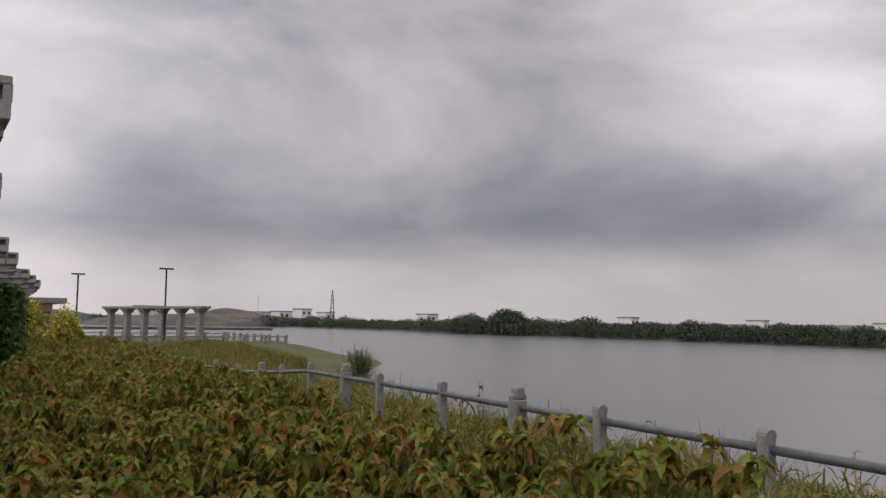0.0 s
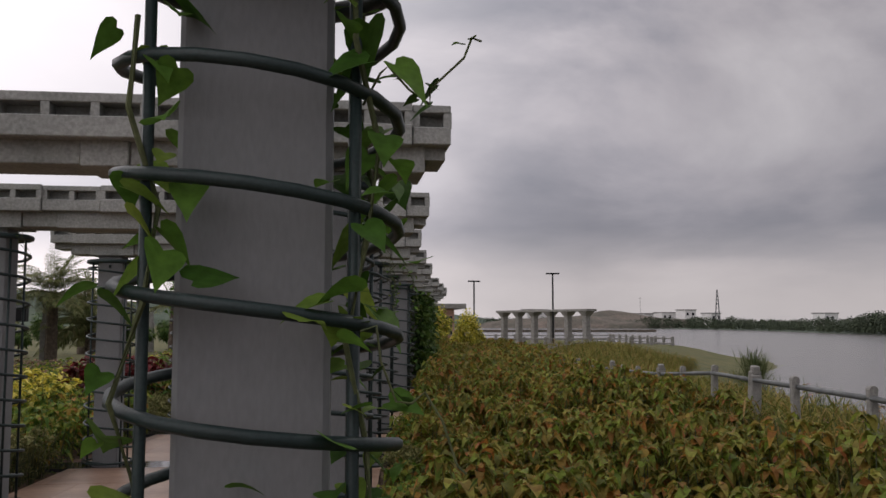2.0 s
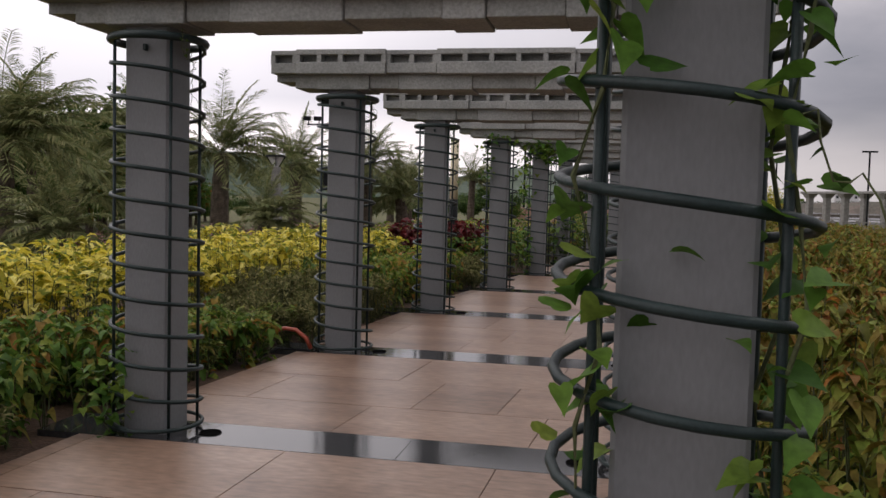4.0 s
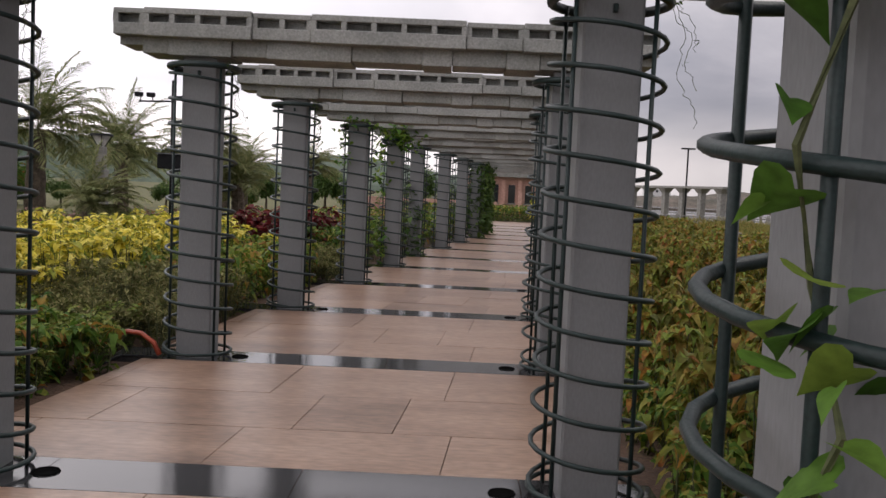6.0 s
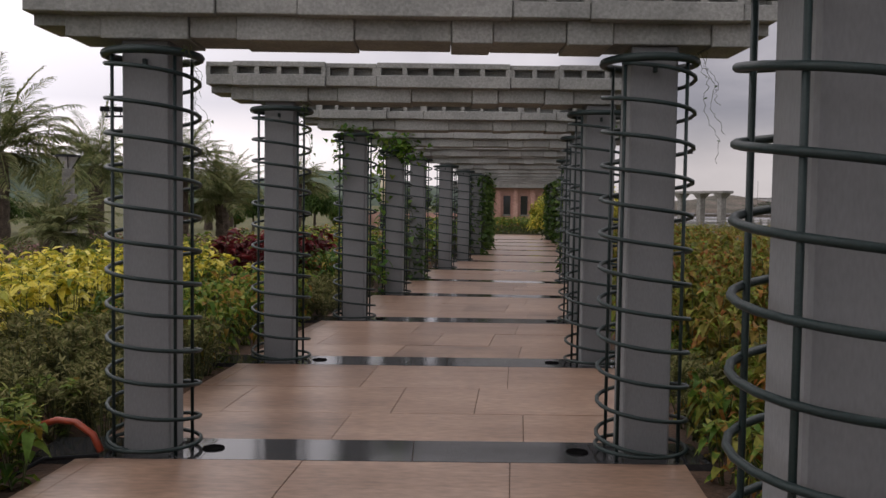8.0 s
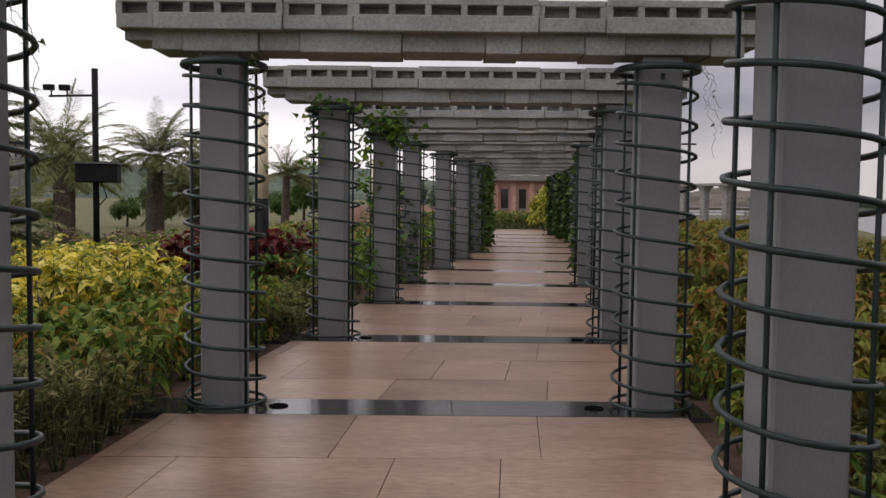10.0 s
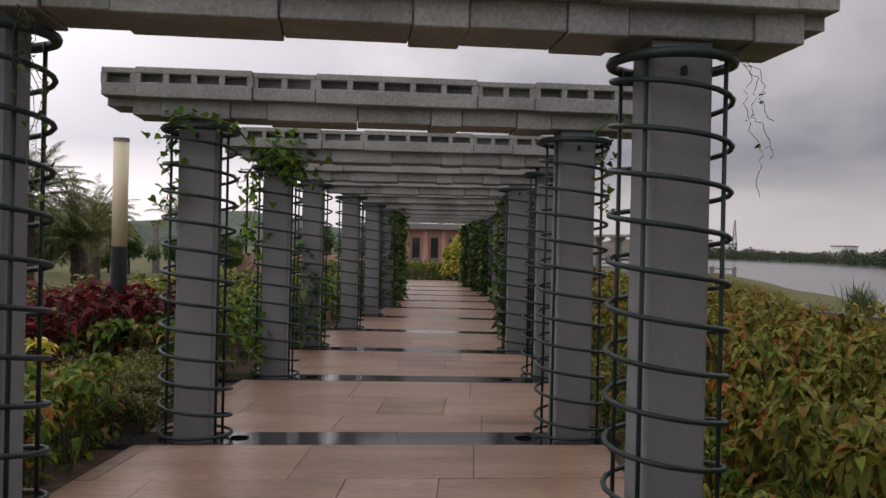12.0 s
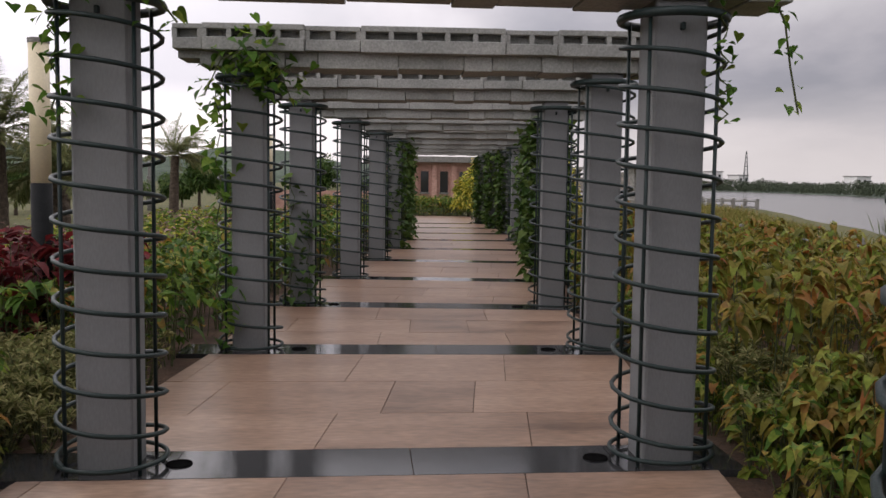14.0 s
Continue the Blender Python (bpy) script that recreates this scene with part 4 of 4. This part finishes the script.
hill("rocky_hill", *far(160, 520), 80, 40, 11, M_ROCK, "low reddish rocky hill on the far shore")
hill("green_hill", -330, 470, 230, 120, 48, M_FARHILL, "hazy green hill far behind the park")
hill("green_hill", -90, 620, 200, 90, 26, M_FARHILL, "hazy low hill beyond the lake")


def far_house(x, y, w, d, h):
    ob = thing("far_house", pose(*far(x, y), 0, 0, 0, 20), "small white flat-roofed house on the far shore", "house", "houses on the far shore")
    part("wall", slab(-w / 2, -d / 2, -2, w / 2, d / 2, h), M_WHITE, ob)
    part("roof", slab(-w / 2 - 0.4, -d / 2 - 0.4, h, w / 2 + 0.4, d / 2 + 0.4, h + 0.5), M_POST, ob)
    for i in range(max(2, int(w / 4))):
        part("window", slab(-w / 2 + 1 + i * 4, -d / 2 - 0.1, h - 3, -w / 2 + 2.6 + i * 4, -d / 2 + 0.1, h - 1.4), M_GLASS, ob)
    return ob


for x, y, w, h in ((126, 575, 16, 10), (196, 512, 10, 7.5), (206, 502, 8, 9), (186, 520, 9, 7), (217, 490, 7, 7), (322, 330, 8, 5.6), (345, 265, 6, 4.6), (262, 440, 10, 6.6), (345, 200, 6, 3.6)):
    far_house(x, y, w, 8, h)


def tower(m, h, w):
    ob = thing("lattice_tower", m, "slim steel lattice tower on the far shore", "tower")
    for i in range(4):
        a = i * math.pi / 2 + 0.6
        part("leg", tube([(w * math.cos(a), w * math.sin(a), 0), (0.25 * math.cos(a), 0.25 * math.sin(a), h)], 0.14, 5), M_RAIL, ob)
    for j in range(9):
        f, g2 = j / 9, (j + 1) / 9
        for i in range(4):
            a, b = i * math.pi / 2 + 0.6, (i + 1) * math.pi / 2 + 0.6
            r0, r1 = w * (1 - f) + 0.25 * f, w * (1 - g2) + 0.25 * g2
            part("brace", tube([(r0 * math.cos(a), r0 * math.sin(a), h * f), (r1 * math.cos(b), r1 * math.sin(b), h * g2)], 0.07, 4), M_RAIL, ob)
    return ob


tower(pose(*far(207, 458), 0), 19.6, 1.9)
street_lamp(pose(*far(176, 500), 4), 12)


# ---- pink building past the path's end ----
def pink_building():
    ob = thing("pink_building", pose(-0.4, 3, 0), "pink sandstone building with narrow windows past the path", "building")
    wall = part("wall", slab(1.2, 60, -0.1, 9.8, 68, 2.75), M_BRICKW, ob)
    part("roof", slab(0.8, 59.3, 2.75, 10.6, 68.5, 3.1), M_POST, ob, "pale flat concrete roof")
    for i in range(7):
        x = 1.6 + i * 1.2
        part("pier", slab(x - 0.16, 59.78, -0.1, x + 0.16, 60.05, 2.74), M_BRICKW, wall)
        w = part("window", slab(x + 0.36, 59.92, 0.9, x + 0.84, 60.02, 2.2), M_GLASS, ob)
        part("sill", slab(x + 0.3, 59.85, 0.8, x + 0.9, 60.0, 0.9), M_POST, w)
    part("low_wall", slab(-6, 54, -0.1, 3.4, 54.4, 1.0), M_BRICKW, ob)


pink_building()


# ---- vines ----
def vine_leaves(name, points, count, leaf, parent, spread=0.05, mats=(L_VINE,)):
    pts = np.array(points)
    i = rng.integers(0, len(pts) - 1, count)
    p = pts[i] + (pts[i + 1] - pts[i]) * rng.random((count, 1)) + rng.normal(0, spread, (count, 3))
    q = rng.uniform(0, 2 * math.pi, count)
    l = leaf * rng.uniform(0.5, 1.2, count)
    return part("foliage", heart_leaves(name, p, np.stack([np.cos(q), np.sin(q), rng.uniform(-0.9, 0.3, count)], 1), l, l * 0.95, list(mats)), None, parent)


def climber(k, side, runs, count, leaf, label, spread=0.05, mats=(L_VINE,), thick=0.006):
    """A vine on the cage of one pillar. runs: lists of points in the pillar's own axes."""
    bx, by, a = BAYS[k]
    ob = thing("climbing_vine", pose(bx, by, 0, 0, 0, a) @ pose(side * (HALF[k] if k < 6 else PX), 0, 0), label, "vine")
    for pts in runs:
        wob = [(x + random.uniform(-0.012, 0.012), y + random.uniform(-0.012, 0.012), z) for x, y, z in pts]
        part("stem", tube(wob, thick, 5), M_STEM, ob)
        vine_leaves("vine_leaves", wob, count, leaf, ob, spread, mats)
    return ob


def upright(x, y, z0, z1, n=14, amp=0.03):
    return [(x + amp * math.sin(i * 1.9), y + amp * math.cos(i * 2.3), z0 + (z1 - z0) * i / (n - 1)) for i in range(n)]


climber(0, 1, [upright(0.20, -0.20, 0, 2.45), upright(-0.20, -0.20, 0, 2.3), upright(0.21, 0.05, 0, 2.4)], 80, 0.080, "young climbing vine with heart-shaped leaves on the cage", 0.05)
climber(0, 1, [[(0.2 + 0.03 * i + 0.02 * math.sin(i * 2.2), -0.2 + 0.015 * math.cos(i * 1.7), 2.15 + 0.05 * math.sin(i * 1.1) + 0.012 * i) for i in range(9)], [(0.2 + 0.025 * i, -0.21, 1.72 - 0.03 * i + 0.04 * math.sin(i * 1.5)) for i in range(9)]], 5, 0.04, "thin dry vine tendrils hanging off the cage", 0.015, (L_DARK,), 0.0025)
for k, side, c, z1 in ((4, -1, 46, 2.5),):
    climber(k, side, [upright(-0.2, -0.2, 1.8, z1 + 0.05), [(-0.25, -0.25, 2.48), (0.0, -0.32, 2.55), (0.3, -0.3, 2.50), (0.42, -0.25, 2.35)]], c, 0.07, "thin vine trailing from the top of the pillar", 0.05)
for k, side, s in ((3, -1, 1),):
    runs = [[(s * (0.25 + 0.012 * i) + 0.03 * math.sin(i * 1.3 + j), -0.26 - 0.05 * j, 2.52 - (0.05 + 0.02 * j) * i + 0.02 * math.sin(i * 2.1)) for i in range(10)] for j in range(3)]
    climber(k, side, runs, 12, 0.03, "thin dry vine tendrils hanging off the beam", 0.03, (L_DARK,), 0.002)
climber(4, 1, [upright(0.2, -0.22, 1.9, 2.5), [(0.1, -0.3, 2.52), (0.25, -0.33, 2.68), (0.4, -0.33, 2.6), (0.5, -0.3, 2.42), (0.56, -0.28, 2.2), (0.62, -0.27, 1.95)]], 30, 0.06, "green vine spilling over the beam's end", 0.05)
for k, side in ((1, -1), (1, 1), (2, -1), (2, 1), (3, 1)):
    runs = [[(0.27 + 0.004 * i + 0.025 * math.sin(i * 0.35 + j * 2 + k), -0.24 + 0.03 * j, 2.50 - (0.010 + 0.006 * j) * i + 0.02 * math.sin(i * 0.5 + k)) for i in range(30)] for j in range(3)]
    climber(k, side, runs, 2, 0.022, "thin dry vine tendrils hanging off the cage", 0.012, (L_DARK,), 0.0016)
climber(5, -1, [[(-0.35, -0.25, 2.3), (-0.2, -0.3, 2.6), (0.05, -0.3, 2.72), (0.3, -0.28, 2.55), (0.4, -0.2, 2.25)], upright(-0.25, -0.2, 0.2, 2.4), [(0.1, -0.3, 2.8), (0.2, -0.3, 2.5), (0.0, -0.3, 2.4)]], 110, 0.10, "bushy green vine crowning the pillar", 0.10)
climber(6, -1, [upright(-0.1, -0.2, 0, 1.6), upright(0.1, -0.2, 0, 1.2)], 60, 0.12, "green vine climbing the pillar", 0.08, (L_DARK,))
climber(1, -1, [upright(-0.2, -0.25, 0, 0.55)], 90, 0.07, "small green creeper at the pillar's foot", 0.09)
for k, side, c in ((7, 1, 520), (8, 1, 420), (9, 1, 300), (11, 1, 420), (12, 1, 420), (13, 1, 420), (10, -1, 420), (11, -1, 420), (9, -1, 120)):
    climber(k, side, [upright(-0.2, -0.22, 0, 2.5), upright(0.2, -0.22, 0, 2.5), upright(0.2, 0.15, 0, 2.5)], c, 0.13, "pillar thickly covered in green creeper", 0.09, (L_DARK, L_VINE))

# orange hose by the pillar's foot
hose = thing("garden_hose", pose(*bay(2, -1.92, -0.15), 0), "orange hose end lying among the plants", "hose")
part("hose", tube([(-0.30, 0.0, 0.17), (-0.20, 0.01, 0.20), (-0.08, 0.0, 0.19), (0.04, -0.03, 0.12), (0.10, -0.06, 0.024)], 0.022, 8), M_ORANGE, hose, smooth=True)
part("cord", tube([(0.10, -0.1, 0.012), (-0.12, -0.35, 0.06), (-0.22, -0.6, 0.012)], 0.012, 6), M_BLACK, hose)

# ---- paving ----
S0, S1 = -0.265, 0.215


def quad_tile(bm, corners, z0, z1, gap):
    """A slab with four free corners, drawn in by a joint."""
    c = sum((Vector((*p, 0)) for p in corners), Vector()) / 4
    pts = []
    for p in corners:
        d = c - Vector((*p, 0))
        pts.append(Vector((*p, 0)) + Vector((math.copysign(gap, d.x), math.copysign(gap, d.y), 0)))
    lo = [bm.verts.new((p.x, p.y, z0)) for p in pts]
    hi = [bm.verts.new((p.x, p.y, z1)) for p in pts]
    bm.faces.new(hi)
    for i in range(4):
        bm.faces.new((lo[i], lo[(i + 1) % 4], hi[(i + 1) % 4], hi[i]))
    return bm


pavement = thing("pavement", pose(0, 0, 0), "warm sandstone slabs with dark granite bands between pillars", "path", kind="structure")
bed = bmesh.new()
quad_tile(bed, [(-2.3, -6), (2.2, -6), (1.9, -0.2), (-2.1, -0.2)], -0.10, -0.012, 0)
for k in range(len(BAYS) - 1):
    quad_tile(bed, [bay(k, EDGE_L, -0.3), bay(k, EDGE_R, -0.3), bay(k + 1, EDGE_R, 0), bay(k + 1, EDGE_L, 0)], -0.10, -0.012 - 0.0005 * k, 0)
quad_tile(bed, [bay(13, EDGE_L, -0.3), bay(13, EDGE_R + 0.1, -0.3), (5.25, 48.3), (-0.6, 48.3)], -0.10, -0.03, 0)
part("bedding", bed, M_GROUT, pavement)


def strip_line(k, v):
    """Left and right ends of the joint line a share v of the way from band k to band k + 1."""
    if k < 0:
        y0, y1 = -2.9 * (-k) + S1, (-2.9 * (-k - 1) + S0)
        return lambda x: (x - 0.03, y0 + (y1 - y0) * v + 0.1)
    return lambda x: tuple(a + (b - a) * v for a, b in zip(bay(k, x, S1), bay(k + 1, x, S0)))


for k in range(-2, len(BAYS) - 1):
    for r, joints in enumerate(((-1.72, -0.46, 0.83), (-1.45, -0.17, 0.46), (-1.82, -0.57, 0.70))):
        v0, v1 = (0, 0.28, 0.62, 1)[r], (0, 0.28, 0.62, 1)[r + 1]
        A, B = strip_line(k, v0), strip_line(k, v1)
        xs = [EDGE_L] + list(joints) + [EDGE_R]
        for x0, x1 in zip(xs, xs[1:]):
            c = [A(x0), A(x1), B(x1), B(x0)]
            ox, oy = c[0]
            bm = bmesh.new()
            quad_tile(bm, [(p[0] - ox, p[1] - oy) for p in c], -0.05, 0.0 + random.uniform(-0.0012, 0.0012), 0.003)
            part("slab", bm, M_TILE, pavement, at=pose(ox, oy, 0))
for k in range(len(BAYS)):
    xs = (-2.25, -1.2, 0.1, 1.25, 1.95)
    for x0, x1 in zip(xs, xs[1:]):
        bm = bmesh.new()
        quad_tile(bm, [bay(k, x0, S0), bay(k, x1, S0), bay(k, x1, S1), bay(k, x0, S1)], -0.05, 0.001, 0.0025)
        part("granite_band", bm, M_GRANITE, pavement, "wet polished dark granite")
    for x in (-1.175, 1.15):
        part("drain_ring", tube([(0.064 * math.cos(q), 0.064 * math.sin(q), 0.003) for q in (i * math.pi / 8 for i in range(16))], 0.008, 6, closed=True), M_HOLE_SHADE, pavement, at=pose(*bay(k, x, -0.025), 0.0))
        # no opening is cut: a solid black disc paints the hole's shade
        part("drain_hole", disc(0.062, 0.0015, 0.006), M_HOLE_SHADE, pavement, at=pose(*bay(k, x, -0.025), 0.0))
for j in range(6):
    y0, y1 = 41.6 + j * 1.1, 41.6 + (j + 1) * 1.1
    w0, w1 = 1.45 - j * 0.3, 5.25
    for x0 in np.arange(w0, w1 - 0.1, 1.25):
        bm = bmesh.new()
        x1 = min(x0 + 1.25, w1)
        quad_tile(bm, [(0, 0), (x1 - x0, 0), (x1 - x0, y1 - y0), (0, y1 - y0)], -0.05, 0.0, 0.004)
        part("slab", bm, M_TILE, pavement, at=pose(float(x0), y0, 0))
